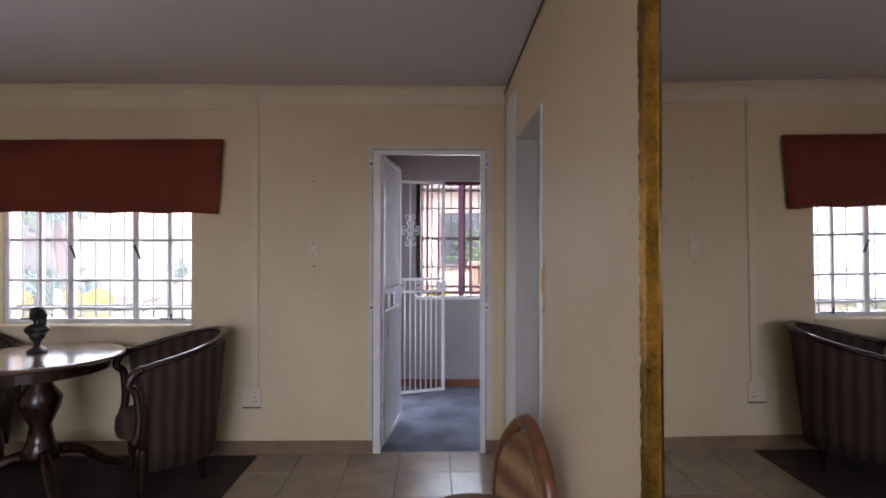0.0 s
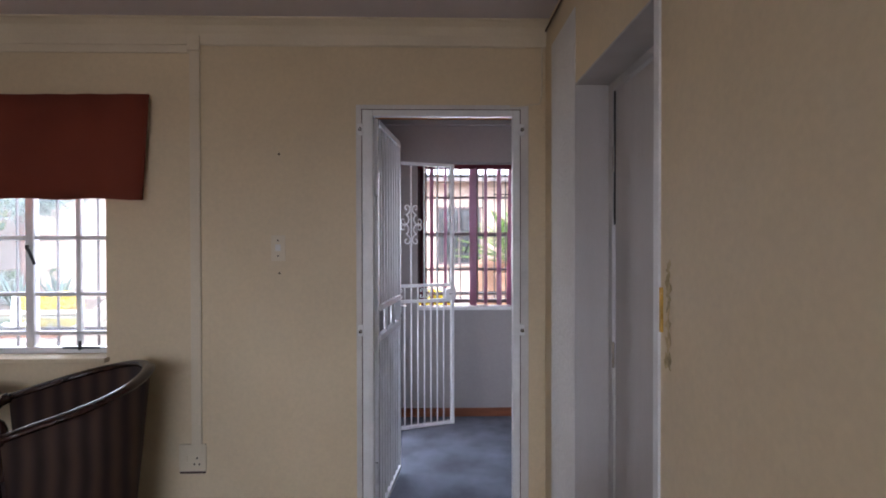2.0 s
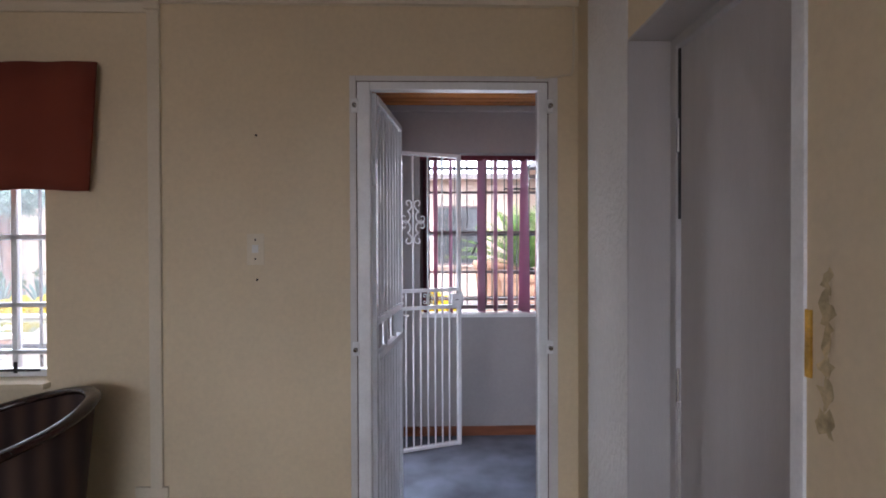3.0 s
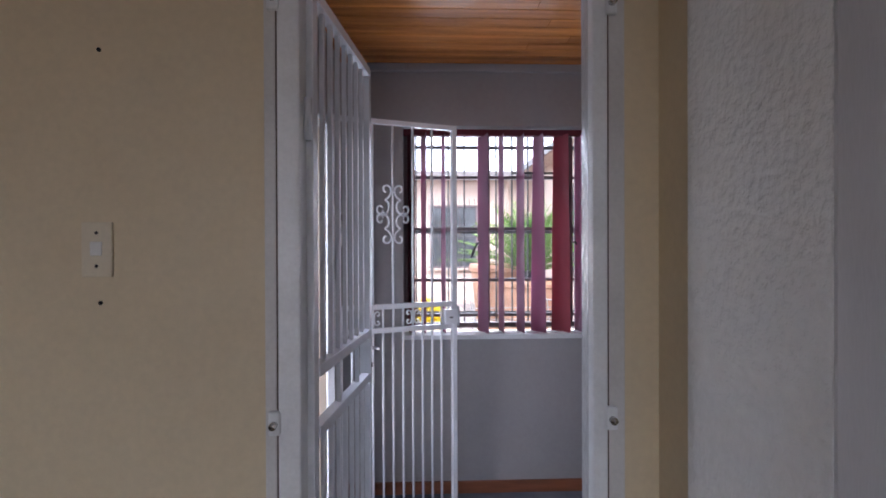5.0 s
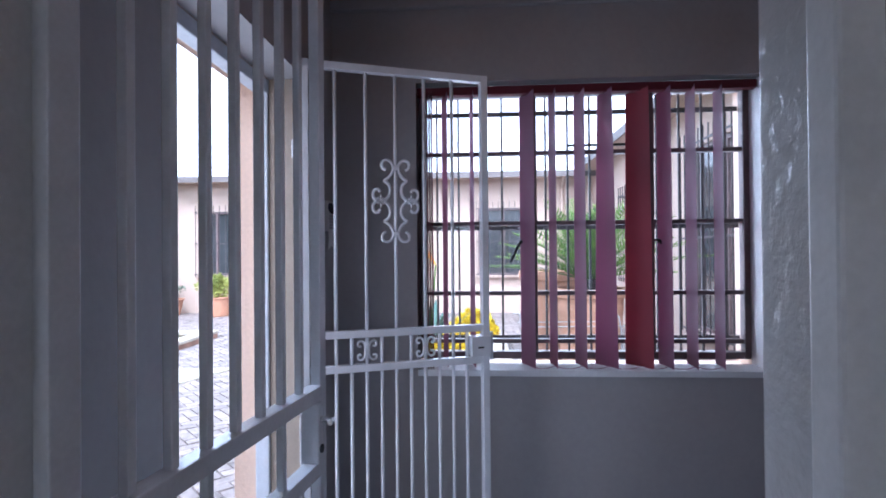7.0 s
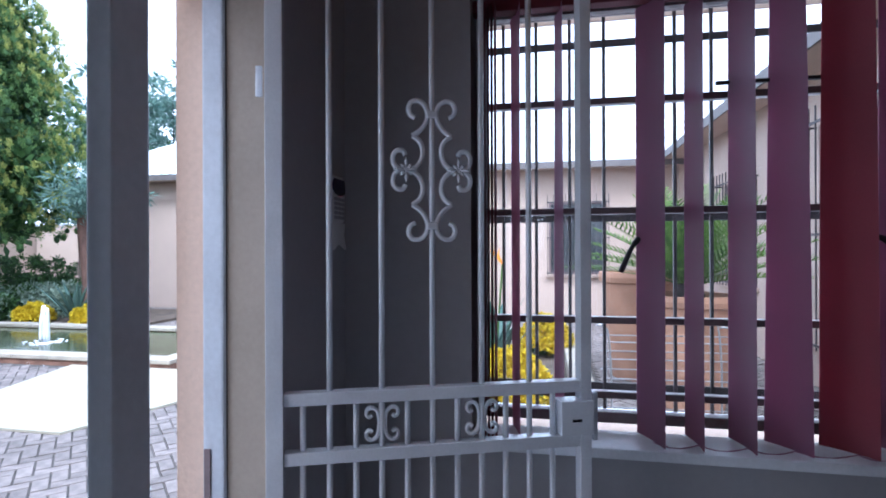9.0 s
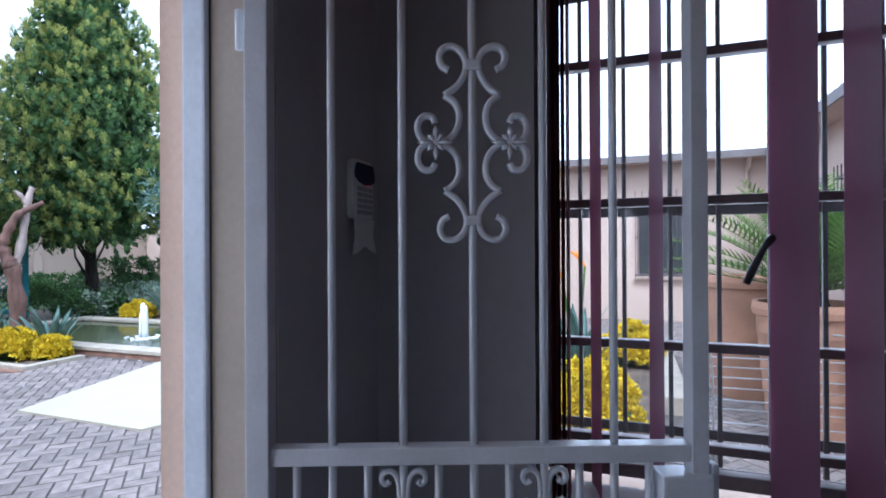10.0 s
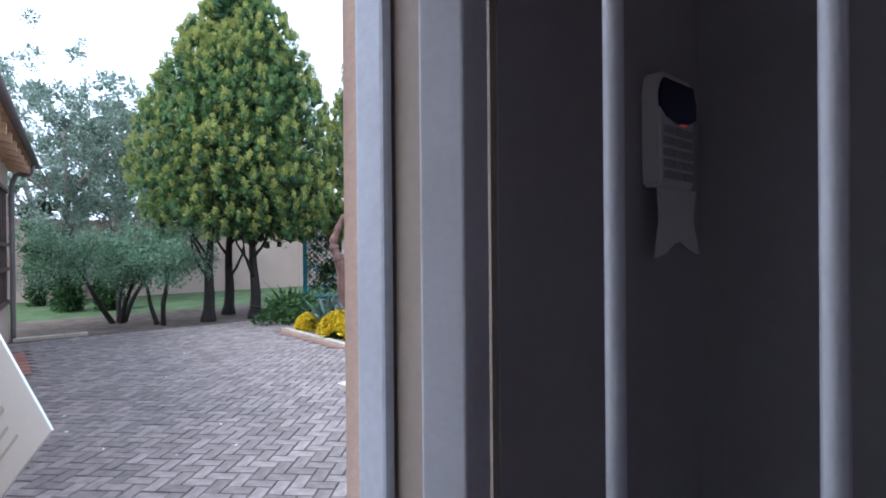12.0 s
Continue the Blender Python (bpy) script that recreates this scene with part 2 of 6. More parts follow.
PALMLEAF = leafy("cycad_leaf", (0.03, 0.075, 0.02), (0.16, 0.26, 0.05))
TERRACOTTA = material("terracotta", (0.46, 0.23, 0.14), 0.75, vary=0.12, scale=4, bump=0.15)
TERRAPALE = material("weathered_terracotta", (0.40, 0.22, 0.14), 0.8, vary=0.15, scale=3, bump=0.15)
ROOFMETAL = material("pale_roof_sheet", (0.66, 0.68, 0.70), 0.45, 0.1, vary=0.06, scale=1.5, bump=0.05)
FASCIA = material("grey_brown_fascia", (0.14, 0.12, 0.115), 0.6, vary=0.1, bump=0.1)
TIMBER = material("pale_timber_rafter", (0.46, 0.29, 0.17), 0.7, vary=0.15, scale=4, bump=0.1)
BROWNSHUTTER = material("brown_window_timber", (0.08, 0.05, 0.04), 0.6, vary=0.15, bump=0.1)
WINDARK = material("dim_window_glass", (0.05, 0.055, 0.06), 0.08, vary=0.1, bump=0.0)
TEAL = material("teal_painted_wood", (0.02, 0.22, 0.27), 0.6, vary=0.15, scale=6, bump=0.1)
BRICKRED = material("red_brick_paver", (0.27, 0.115, 0.085), 0.85, vary=0.15, random_amount=0.1, bump=0.2)
SIGNWHITE = material("white_sign_board", (0.86, 0.88, 0.82), 0.4, vary=0.02, bump=0.0)
SIGNINK = material("grey_green_print", (0.60, 0.63, 0.54), 0.6, vary=0.05, bump=0.0)
ORANGE = material("orange_petal", (0.75, 0.24, 0.02), 0.5, vary=0.1, bump=0.0)
GLASS = glassy("window_glass")
CLEARGLASS = glassy("clear_window_glass", glare=0.002)
WATER = material("pond_water", (0.06, 0.07, 0.035), 0.12, vary=0.2, scale=2, bump=0.05, bump_scale=9, spec=0.12)
FOAM = material("white_water_jet", (0.80, 0.83, 0.86), 0.3, vary=0.05, bump=0.3, bump_scale=40)
MIRROR = material("mirror_silver", (0.72, 0.71, 0.70), 0.015, 1.0, vary=0.0, bump=0.0)
WEAR = material("yellowed_worn_plaster", (0.60, 0.48, 0.27), 0.8, vary=0.25, scale=20, bump=0.3)
REDLED = bpy.data.materials.new("red_indicator")
REDLED.use_nodes = True
REDLED.node_tree.nodes["Principled BSDF"].inputs["Emission Color"].default_value = (1, 0.05, 0.02, 1)
REDLED.node_tree.nodes["Principled BSDF"].inputs["Emission Strength"].default_value = 0.09

# ---- building helpers ----


def link_bm(name, bm, mat, parent=None, label="", smooth=False):
    me = bpy.data.meshes.new(name)
    bm.to_mesh(me)
    bm.free()
    me.materials.append(mat)
    if smooth:
        for p in me.polygons:
            p.use_smooth = True
    ob = new(name, me)
    if parent:
        ob.parent = parent
    if label:
        tagged(ob, label)
    return ob


def part(name, bm, mat, parent, label="", smooth=False):
    return link_bm(name, bm, mat, parent, label, smooth)


def thing(name, at, label, category, group="", kind="", turn=0.0):
    e = new(name)
    e.empty_display_size = 0.05
    e.matrix_world = pose(*at, 0, 0, turn)
    return tagged(e, label, category, group, kind)


def structure(name, bm, mat, label="", category="", smooth=False):
    return tagged(link_bm(name, bm, mat, smooth=smooth), label, category, kind="structure")


def add_box(bm, x0, x1, y0, y1, z0, z1, bevel=0.0, m=None):
    r = bmesh.ops.create_cube(bm, size=1)
    vs = r["verts"]
    for v in vs:
        v.co = Vector(((x0 + x1) / 2 + v.co.x * (x1 - x0), (y0 + y1) / 2 + v.co.y * (y1 - y0), (z0 + z1) / 2 + v.co.z * (z1 - z0)))
    if bevel:
        es = list({e for v in vs for e in v.link_edges})
        out = bmesh.ops.bevel(bm, geom=es, offset=bevel, segments=2, affect="EDGES", profile=0.6)
        vs = list({v for f in out["faces"] for v in f.verts} | {v for v in vs if v.is_valid})
    if m is not None:
        bmesh.ops.transform(bm, matrix=m, verts=[v for v in vs if v.is_valid])
    return bm


def box(x0, x1, y0, y1, z0, z1, bevel=0.0):
    return add_box(bmesh.new(), x0, x1, y0, y1, z0, z1, bevel)


def add_tube(bm, pts, rad, sides=8, cap=True):
    """A round bar along a line of points; rad may be a list."""
    pts = [Vector(p) for p in pts]
    rads = rad if isinstance(rad, (list, tuple)) else [rad] * len(pts)
    rings = []
    side = None
    for i, p in enumerate(pts):
        d = (pts[min(i + 1, len(pts) - 1)] - pts[max(i - 1, 0)]).normalized()
        if side is None:
            side = d.cross(Vector((0.13, 0.99, 0.07)))
            if side.length < 0.1:
                side = d.cross(Vector((1, 0, 0)))
        side = (side - d * side.dot(d)).normalized()
        up = d.cross(side)
        rings.append([bm.verts.new(p + rads[i] * (side * math.cos(a) + up * math.sin(a))) for a in (2 * math.pi * k / sides for k in range(sides))])
    for a, b in zip(rings, rings[1:]):
        for k in range(sides):
            bm.faces.new((a[k], a[(k + 1) % sides], b[(k + 1) % sides], b[k]))
    if cap:
        bm.faces.new(rings[0][::-1])
        bm.faces.new(rings[-1])
    return bm


def tube(pts, rad, sides=8):
    bm = add_tube(bmesh.new(), pts, rad, sides)
    bmesh.ops.recalc_face_normals(bm, faces=bm.faces)
    return bm


def smooth_line(pts, steps=4):
    """A rounded line through the points."""
    pts = [Vector(p) for p in pts]
    out = []
    for i in range(len(pts) - 1):
        a, b = pts[i], pts[i + 1]
        p, q = pts[max(i - 1, 0)], pts[min(i + 2, len(pts) - 1)]
        for k in range(steps):
            t = k / steps
            out.append(0.5 * (2 * a + (b - p) * t + (2 * p - 5 * a + 4 * b - q) * t * t + (3 * a - p - 3 * b + q) * t ** 3))
    return out + [pts[-1]]


def lathe(profile, steps=40, bm=None, at=(0, 0, 0)):
    """A turned shape from (radius, height) pairs."""
    bm = bm or bmesh.new()
    rings = []
    for r, z in profile:
        if r < 1e-5:
            rings.append([bm.verts.new((at[0], at[1], at[2] + z))])
        else:
            rings.append([bm.verts.new((at[0] + r * math.cos(2 * math.pi * k / steps), at[1] + r * math.sin(2 * math.pi * k / steps), at[2] + z)) for k in range(steps)])
    for a, b in zip(rings, rings[1:]):
        for k in range(steps):
            q = (a[k % len(a)], a[(k + 1) % len(a)], b[(k + 1) % len(b)], b[k % len(b)])
            q = tuple(dict.fromkeys(q))
            if len(q) > 2:
                bm.faces.new(q)
    bmesh.ops.recalc_face_normals(bm, faces=bm.faces)
    return bm


def wall_mesh(axis, a0, a1, u0, u1, z0, z1, openings=()):
    """A wall slab between a0 and a1 across, u0 to u1 along, with openings (u0, u1, z0, z1) cut through it."""
    bm = bmesh.new()
    us = sorted({u0, u1, *[o[0] for o in openings], *[o[1] for o in openings]})
    us = [u for u in us if u0 <= u <= u1]
    for p, q in zip(us, us[1:]):
        mid = (p + q) / 2
        zs = [z0]
        for o in sorted([o for o in openings if o[0] < mid < o[1]], key=lambda o: o[2]):
            zs += [o[2], o[3]]
        zs.append(z1)
        for lo, hi in zip(zs[::2], zs[1::2]):
            if hi - lo > 1e-4:
                if axis == "y":
                    add_box(bm, p, q, a0, a1, lo, hi)
                else:
                    add_box(bm, a0, a1, p, q, lo, hi)
    bmesh.ops.remove_doubles(bm, verts=bm.verts, dist=1e-5)
    return bm


def leaf_mesh(name, centers, sizes, blades, blade_len, blade_wide, mat, parent, seed=0, up=0.5, label="", kind="", lift=None, span=(0.1, 0.75), tall=1.0):
    """Foliage: at each centre a clump of small pointed blades spreading outwards."""
    rng = np.random.default_rng(seed)
    c = np.repeat(np.asarray(centers, float), blades, axis=0)
    s = np.repeat(np.asarray(sizes, float), blades)
    n = len(c)
    d = rng.normal(size=(n, 3))
    d[:, 2] += up
    if lift is not None:
        d += np.repeat(np.asarray(lift, float), blades, axis=0)
    d /= np.linalg.norm(d, axis=1)[:, None]
    side = np.cross(d, rng.normal(size=(n, 3)))
    side /= np.linalg.norm(side, axis=1)[:, None] + 1e-9
    start = c + d * (s * rng.uniform(*span, n))[:, None] * np.array([1.0, 1.0, tall])
    ln = blade_len * rng.uniform(0.6, 1.35, n)[:, None] * (s / s.mean())[:, None]
    w = blade_wide * rng.uniform(0.6, 1.3, n)[:, None] * (s / s.mean())[:, None]
    nrm = np.cross(d, side)
    a = start
    b1 = start + d * ln * 0.5 + side * w + nrm * w * 0.3
    b2 = start + d * ln * 0.5 - side * w + nrm * w * 0.3
    e = start + d * ln
    co = np.stack([a, b1, e, b2], axis=1).reshape(-1, 3)
    me = bpy.data.meshes.new(name)
    me.vertices.add(4 * n)
    me.vertices.foreach_set("co", co.ravel())
    me.loops.add(4 * n)
    me.loops.foreach_set("vertex_index", np.arange(4 * n))
    me.polygons.add(n)
    me.polygons.foreach_set("loop_start", np.arange(0, 4 * n, 4))
    me.update(calc_edges=True)
    me.materials.append(mat)
    ob = new(name, me)
    if parent:
        ob.parent = parent
    if label or kind:
        tagged(ob, label, kind=kind)
    return ob


def puff_mesh(name, centers, sizes, mat, parent, seed=0, tall=1.35, label=""):
    """The soft inner mass of many small foliage tufts: uneven rounded lumps in one mesh."""
    rng = np.random.default_rng(seed)
    bm = bmesh.new()
    bmesh.ops.create_icosphere(bm, subdivisions=1, radius=1)
    tv = np.array([v.co[:] for v in bm.verts])
    tf = np.array([[v.index for v in f.verts] for f in bm.faces])
    bm.free()
    c, s = np.asarray(centers, float), np.asarray(sizes, float)
    n, k = len(c), len(tv)
    wob = rng.uniform(0.72, 1.25, (n, k, 1))
    v = tv[None] * wob * s[:, None, None] * np.array([1, 1, tall]) + c[:, None]
    f = (tf[None] + (np.arange(n) * k)[:, None, None]).reshape(-1, 3)
    me = bpy.data.meshes.new(name)
    me.from_pydata(v.reshape(-1, 3).tolist(), [], f.tolist())
    me.materials.append(mat)
    ob = new(name, me)
    ob.parent = parent
    if label:
        tagged(ob, label)
    return ob

# ---- dining room and porch shell ----
WALL_Y, PORCH_Y0, PORCH_Y1, RIGHT_X = 4.075, 4.19, 5.85, 0.275
DOOR = (-0.625, 0.147, 0.0, 2.082)
WIN = (-3.19, -1.865, 0.885, 2.0)

structure("wall_north_face", wall_mesh("y", WALL_Y, 4.10, -4.3, RIGHT_X, -0.1, 2.62, [(DOOR[0] + 0.02, DOOR[1] - 0.002, -0.1, 2.075), WIN]), CREAM, "cream painted dining room wall with a window", "wall")
structure("wall_north", wall_mesh("y", 4.1002, 4.186, -4.3, RIGHT_X + 0.25, -0.1, 2.62, [(DOOR[0] + 0.02, 0.192, -0.1, 2.085), WIN]), CREAM, "cream painted dining room wall with a window", "wall")
structure("wall_porch_south", wall_mesh("y", 4.1861, PORCH_Y0, -0.985, 1.75, -0.1, 2.62, [(DOOR[0] + 0.02, 0.192, -0.1, 2.085)]), GREYWALL, "grey painted porch wall round the doorway", "wall")
structure("wall_outside_dining", wall_mesh("y", 4.1861, 4.30, -4.55, -0.987, -0.2, 2.75, [WIN]), PEACH, "peach rendered outer wall of the dining room", "wall")
structure("wall_east", wall_mesh("x", RIGHT_X, 0.50, -1.9, 3.92, -0.1, 2.62, [(2.79, 3.535, -0.1, 2.052)]), CREAM, "cream painted wall with a recessed door", "wall")
structure("wall_east_end", box(RIGHT_X, 0.50, 3.921, 4.075, -0.1, 2.62), CREAM, "cream painted corner of the wall", "wall")
# white textured facing of the short return beside the doorway
structure("wall_return_facing", box(RIGHT_X - 0.004, RIGHT_X, 3.535, 3.93, 0.0, 2.35), ROUGHCAST, "white textured plaster facing on the short wall", "wall")
structure("wall_west", wall_mesh("x", -4.45, -4.3, -1.9, 4.19, -0.1, 2.62), CREAM, "cream painted side wall", "wall")
# closing wall; its window opening is assumed, to let the added light in
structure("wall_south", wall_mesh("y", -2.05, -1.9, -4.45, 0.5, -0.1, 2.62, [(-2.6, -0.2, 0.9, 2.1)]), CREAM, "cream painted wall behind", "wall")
structure("ceiling_dining", box(-4.3, 0.5, -1.9, 4.19, 2.50, 2.60), CEIL, "flat white ceiling board", "ceiling")
# unseen slab added above the ceilings to shut out the sky
bm = box(-4.6, 1.9, -2.2, 4.30, 2.76, 2.86)
add_box(bm, -1.06, 1.9, 4.301, 6.2, 2.76, 2.86)
structure("sky_block_slab", bm, ROOFMETAL, "unseen plain slab added over the rooms to block the sky", "roof")

# cornice: a coved strip along the window wall
bm = bmesh.new()
prof = [(0.0, 2.392), (-0.012, 2.392), (-0.016, 2.41), (-0.022, 2.44), (-0.045, 2.472), (-0.07, 2.488), (-0.085, 2.492), (-0.085, 2.4995), (0.0, 2.4995)]
ends = []
for x in (-4.3, RIGHT_X):
    ends.append([bm.verts.new((x, WALL_Y + dy, z)) for dy, z in prof])
for k in range(len(prof)):
    bm.faces.new((ends[0][k], ends[0][(k + 1) % len(prof)], ends[1][(k + 1) % len(prof)], ends[1][k]))
bmesh.ops.recalc_face_normals(bm, faces=bm.faces)
structure("cornice", bm, CORNICE, "cream coved plaster cornice under the ceiling", "cornice")

structure("floor_base", box(-4.45, 0.5, -2.05, 4.19, -0.12, -0.006), GROUT, "dark grout bed of the tiled floor", "floor")
structure("floor_porch", box(-0.9, 1.75, 4.10, 5.98, -0.12, -0.004), CARPET, "charcoal carpet over the porch floor", "carpet")
structure("baseboard_dining", wall_mesh("y", WALL_Y - 0.012, WALL_Y, -4.3, DOOR[0], 0.0, 0.088), SKIRT, "brown tile skirting", "skirting")
structure("baseboard_corner", wall_mesh("y", WALL_Y - 0.012, WALL_Y, DOOR[1], RIGHT_X, 0.0, 0.088), SKIRT, "brown tile skirting", "skirting")
structure("baseboard_east", wall_mesh("x", RIGHT_X - 0.012, RIGHT_X, -1.9, 2.75, 0.0, 0.088), SKIRT, "brown tile skirting", "skirting")
structure("baseboard_porch", box(-0.755, 1.6, PORCH_Y1 - 0.014, PORCH_Y1, -0.004, 0.066, 0.004), REDWOOD, "red-brown wooden skirting", "skirting")

EXT = (4.68, 5.493, -0.1, 2.0095)
structure("wall_porch_west_inner", wall_mesh("x", -0.884, -0.755, 4.191, 5.98, -0.12, 2.62, [EXT]), GREYWALL, "grey-beige porch wall with the outer doorway", "wall")
structure("wall_porch_west_outer", wall_mesh("x", -1.03, -0.8841, 4.301, 6.12, -0.2, 2.75, [(4.68, 5.515, -0.2, 2.0135)]), PEACH, "peach rendered outer porch wall", "wall")
PWIN = (-0.40, 1.013, 0.890, 2.10)
structure("wall_porch_north", wall_mesh("y", PORCH_Y1, 5.98, -0.755, 1.75, -0.12, 2.62, [PWIN]), GREYWALL, "grey porch wall with a barred window", "wall")
structure("wall_porch_north_outer", wall_mesh("y", 5.98, 6.12, -0.8835, 1.75, -0.2, 2.75, [PWIN]), PEACH, "peach rendered outer wall", "wall")
structure("wall_porch_east", box(1.6, 1.75, 4.191, 5.85, -0.1, 2.62), GREYWALL, "grey painted porch end wall", "wall")

# pine ceiling: long tongue-and-groove boards in one mesh
bm = bmesh.new()
y = 4.19
rng = random.Random(4)
while y < 5.85:
    x = -0.76 - rng.random() * 0.8
    while x < 1.6:
        ln = rng.uniform(1.2, 2.2)
        add_box(bm, max(x, -0.755), min(x + ln, 1.6), y + 0.002, min(y + 0.093, 5.85), 2.45, 2.47, 0.004)
        x += ln
    y += 0.095
structure("ceiling_porch", bm, PINE, "varnished orange pine board ceiling", "ceiling")
structure("ceiling_porch_backing", box(-0.9, 1.75, 4.191, 5.98, 2.472, 2.60), BROWNSHUTTER, "dark backing above the ceiling boards", "ceiling")
structure("trim_porch_cornice", box(-0.755, 1.6, PORCH_Y1 - 0.03, PORCH_Y1, 2.405, 2.449, 0.006), GREYWALL, "grey cornice strip under the pine ceiling", "cornice")

# ---- doorway frame between dining room and porch ----
d1 = thing("door_1", (0, 0, 0), "white steel door frame of the open porch doorway", "door frame", kind="structure")
for nm, (x0, x1, z0, z1) in {"frame_post_a": (DOOR[0], DOOR[0] + 0.052, 0, 2.082), "frame_post_b": (DOOR[1] - 0.036, DOOR[1], 0, 2.082)}.items():
    bm = box(x0, x1, WALL_Y - 0.012, WALL_Y + (0.10 if nm[-1] == "a" else 0.026), z0, z1, 0.004)
    part("shadow_gap", box(*((x0 - 0.0035, x0 - 0.0002) if nm[-1] == "a" else (x1 + 0.0002, x1 + 0.0035)), WALL_Y - 0.0088, WALL_Y + 0.01, z0, z1 + 0.003), BROWNSHUTTER, d1, "dark crack beside the frame")
    if nm[-1] == "a":
        add_box(bm, x0, x1 - 0.018, WALL_Y + 0.1005, PORCH_Y0 + 0.01, z0, z1, 0.003)
    part("frame_post", bm, WHITE, d1)
part("shadow_gap", box(DOOR[0], DOOR[1], WALL_Y - 0.0088, WALL_Y + 0.01, 2.0825, 2.0855), BROWNSHUTTER, d1, "dark crack above the frame")
for x0, x1, z0, z1 in ((DOOR[0] - 0.031, DOOR[0] - 0.0038, 0.0, 2.108), (DOOR[1] + 0.0038, DOOR[1] + 0.043, 0.0, 2.108), (DOOR[0] - 0.0036, DOOR[1] + 0.0036, 2.0857, 2.108)):
    part("facing_strip", box(x0, x1, WALL_Y - 0.007, WALL_Y - 0.0003, z0, z1, 0.003), FACING, d1)
part("jamb_lining", box(0.124, 0.1915, WALL_Y + 0.0265, PORCH_Y0 + 0.006, 0.0, 2.0755, 0.004), JAMB, d1, "thick glossy uneven paint on the jamb")
bm = box(DOOR[0] + 0.0525, DOOR[1] - 0.0365, WALL_Y - 0.012, WALL_Y + 0.026, 2.050, 2.082, 0.004)
add_box(bm, DOOR[0] + 0.0525, 0.1235, WALL_Y + 0.1005, PORCH_Y0 + 0.01, 2.076, 2.084, 0.002)
part("frame_head", bm, WHITE, d1)
for x, s in ((DOOR[0] - 0.008, -1), (DOOR[1] + 0.008, 1)):
    for z in (1.005, 1.985):
        bm = box(x - 0.014, x + 0.014, WALL_Y - 0.02, WALL_Y - 0.0005, z - 0.028, z + 0.028, 0.006)
        lug = part("frame_lug", bm, WHITE, d1)
        bm = tube([(x, WALL_Y - 0.034, z - 0.002), (x, WALL_Y - 0.02, z - 0.002)], 0.009, 10)
        part("bolt", bm, CHROME, lug, "round steel bolt head", smooth=True)

# ---- recessed white door in the east wall ----
d2 = thing("door_2", (0, 0, 0), "closed grey-white flush door set deep in the wall", "door", kind="structure")
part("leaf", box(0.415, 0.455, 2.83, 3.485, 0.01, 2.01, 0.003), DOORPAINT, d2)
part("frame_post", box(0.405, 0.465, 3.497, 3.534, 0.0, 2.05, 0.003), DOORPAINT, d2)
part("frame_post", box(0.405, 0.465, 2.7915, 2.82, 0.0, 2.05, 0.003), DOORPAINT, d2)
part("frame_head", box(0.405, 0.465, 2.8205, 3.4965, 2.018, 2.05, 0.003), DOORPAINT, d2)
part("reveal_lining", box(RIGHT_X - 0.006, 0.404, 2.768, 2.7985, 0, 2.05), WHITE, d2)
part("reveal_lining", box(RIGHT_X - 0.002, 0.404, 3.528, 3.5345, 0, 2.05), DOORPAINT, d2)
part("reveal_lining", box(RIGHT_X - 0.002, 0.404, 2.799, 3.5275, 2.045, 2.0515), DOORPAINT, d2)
# gap beside the leaf painted on strips: shade above, light seen through below
part("gap", box(0.412, 0.42, 3.4855, 3.4965, 1.50, 2.01), PLASTICDARK, d2, "black strip put in for the shade of the door gap")
part("gap", box(0.412, 0.42, 3.4855, 3.4965, 0.02, 0.95), PLASTIC, d2, "white strip put in for light through the door gap")
for z in (0.3, 1.0, 1.75):
    part("hinge", tube([(0.41, 3.491, z - 0.05), (0.41, 3.491, z + 0.05)], 0.006), CHROME, d2)
wear = thing("strike_plate", (RIGHT_X, 2.725, 1.27), "brass strike plate in a worn yellowed patch of plaster", "strike plate", kind="structure")
rng = random.Random(7)
for i in range(6):
    bm = bmesh.new()
    ring = [bm.verts.new((-0.0008 - 0.00015 * i, rng.uniform(0.006, 0.022) * math.cos(a) + rng.uniform(-.004, .004), 0.10 - i * 0.045 + rng.uniform(0.012, 0.034) * math.sin(a))) for a in (2 * math.pi * k / 13 for k in range(13))]
    bm.faces.new(ring)
    part("worn_patch", bm, WEAR, wear)
part("plate", box(-0.004, 0.001, 0.03, 0.052, -0.06, 0.05, 0.001), GILT, wear)

# ---- outer doorway frame ----
d3 = thing("door_3", (0, 0, 0), "blue-grey painted wooden frame of the open outer doorway", "door frame", kind="structure")
part("frame_post", box(-0.935, -0.885, 5.473, 5.5145, -0.1, 1.962, 0.005), FRAMEGREY, d3)
part("frame_post", box(-0.938, -0.885, 4.6805, 4.72, -0.1, 1.962, 0.005), FRAMEGREY, d3)
part("frame_head", box(-0.938, -0.885, 4.6805, 5.5145, 1.9625, 2.009, 0.005), FRAMEGREY, d3)
part("reveal", box(-0.8835, -0.757, 5.486, 5.4928, -0.1, 2.009), BEIGE, d3, "beige painted reveal")
part("shadow_gap", box(-0.8848, -0.8836, 5.4828, 5.4858, -0.1, 1.96), BROWNSHUTTER, d3, "dark crack beside the frame")
part("threshold", box(-1.03, -0.757, 4.681, 5.485, -0.115, -0.002, 0.006), KERB, d3)
part("latch_plate", box(-0.93, -0.915, 5.469, 5.4728, 0.86, 0.98, 0.001), STEELBROWN, d3)

# ---- steel windows ----


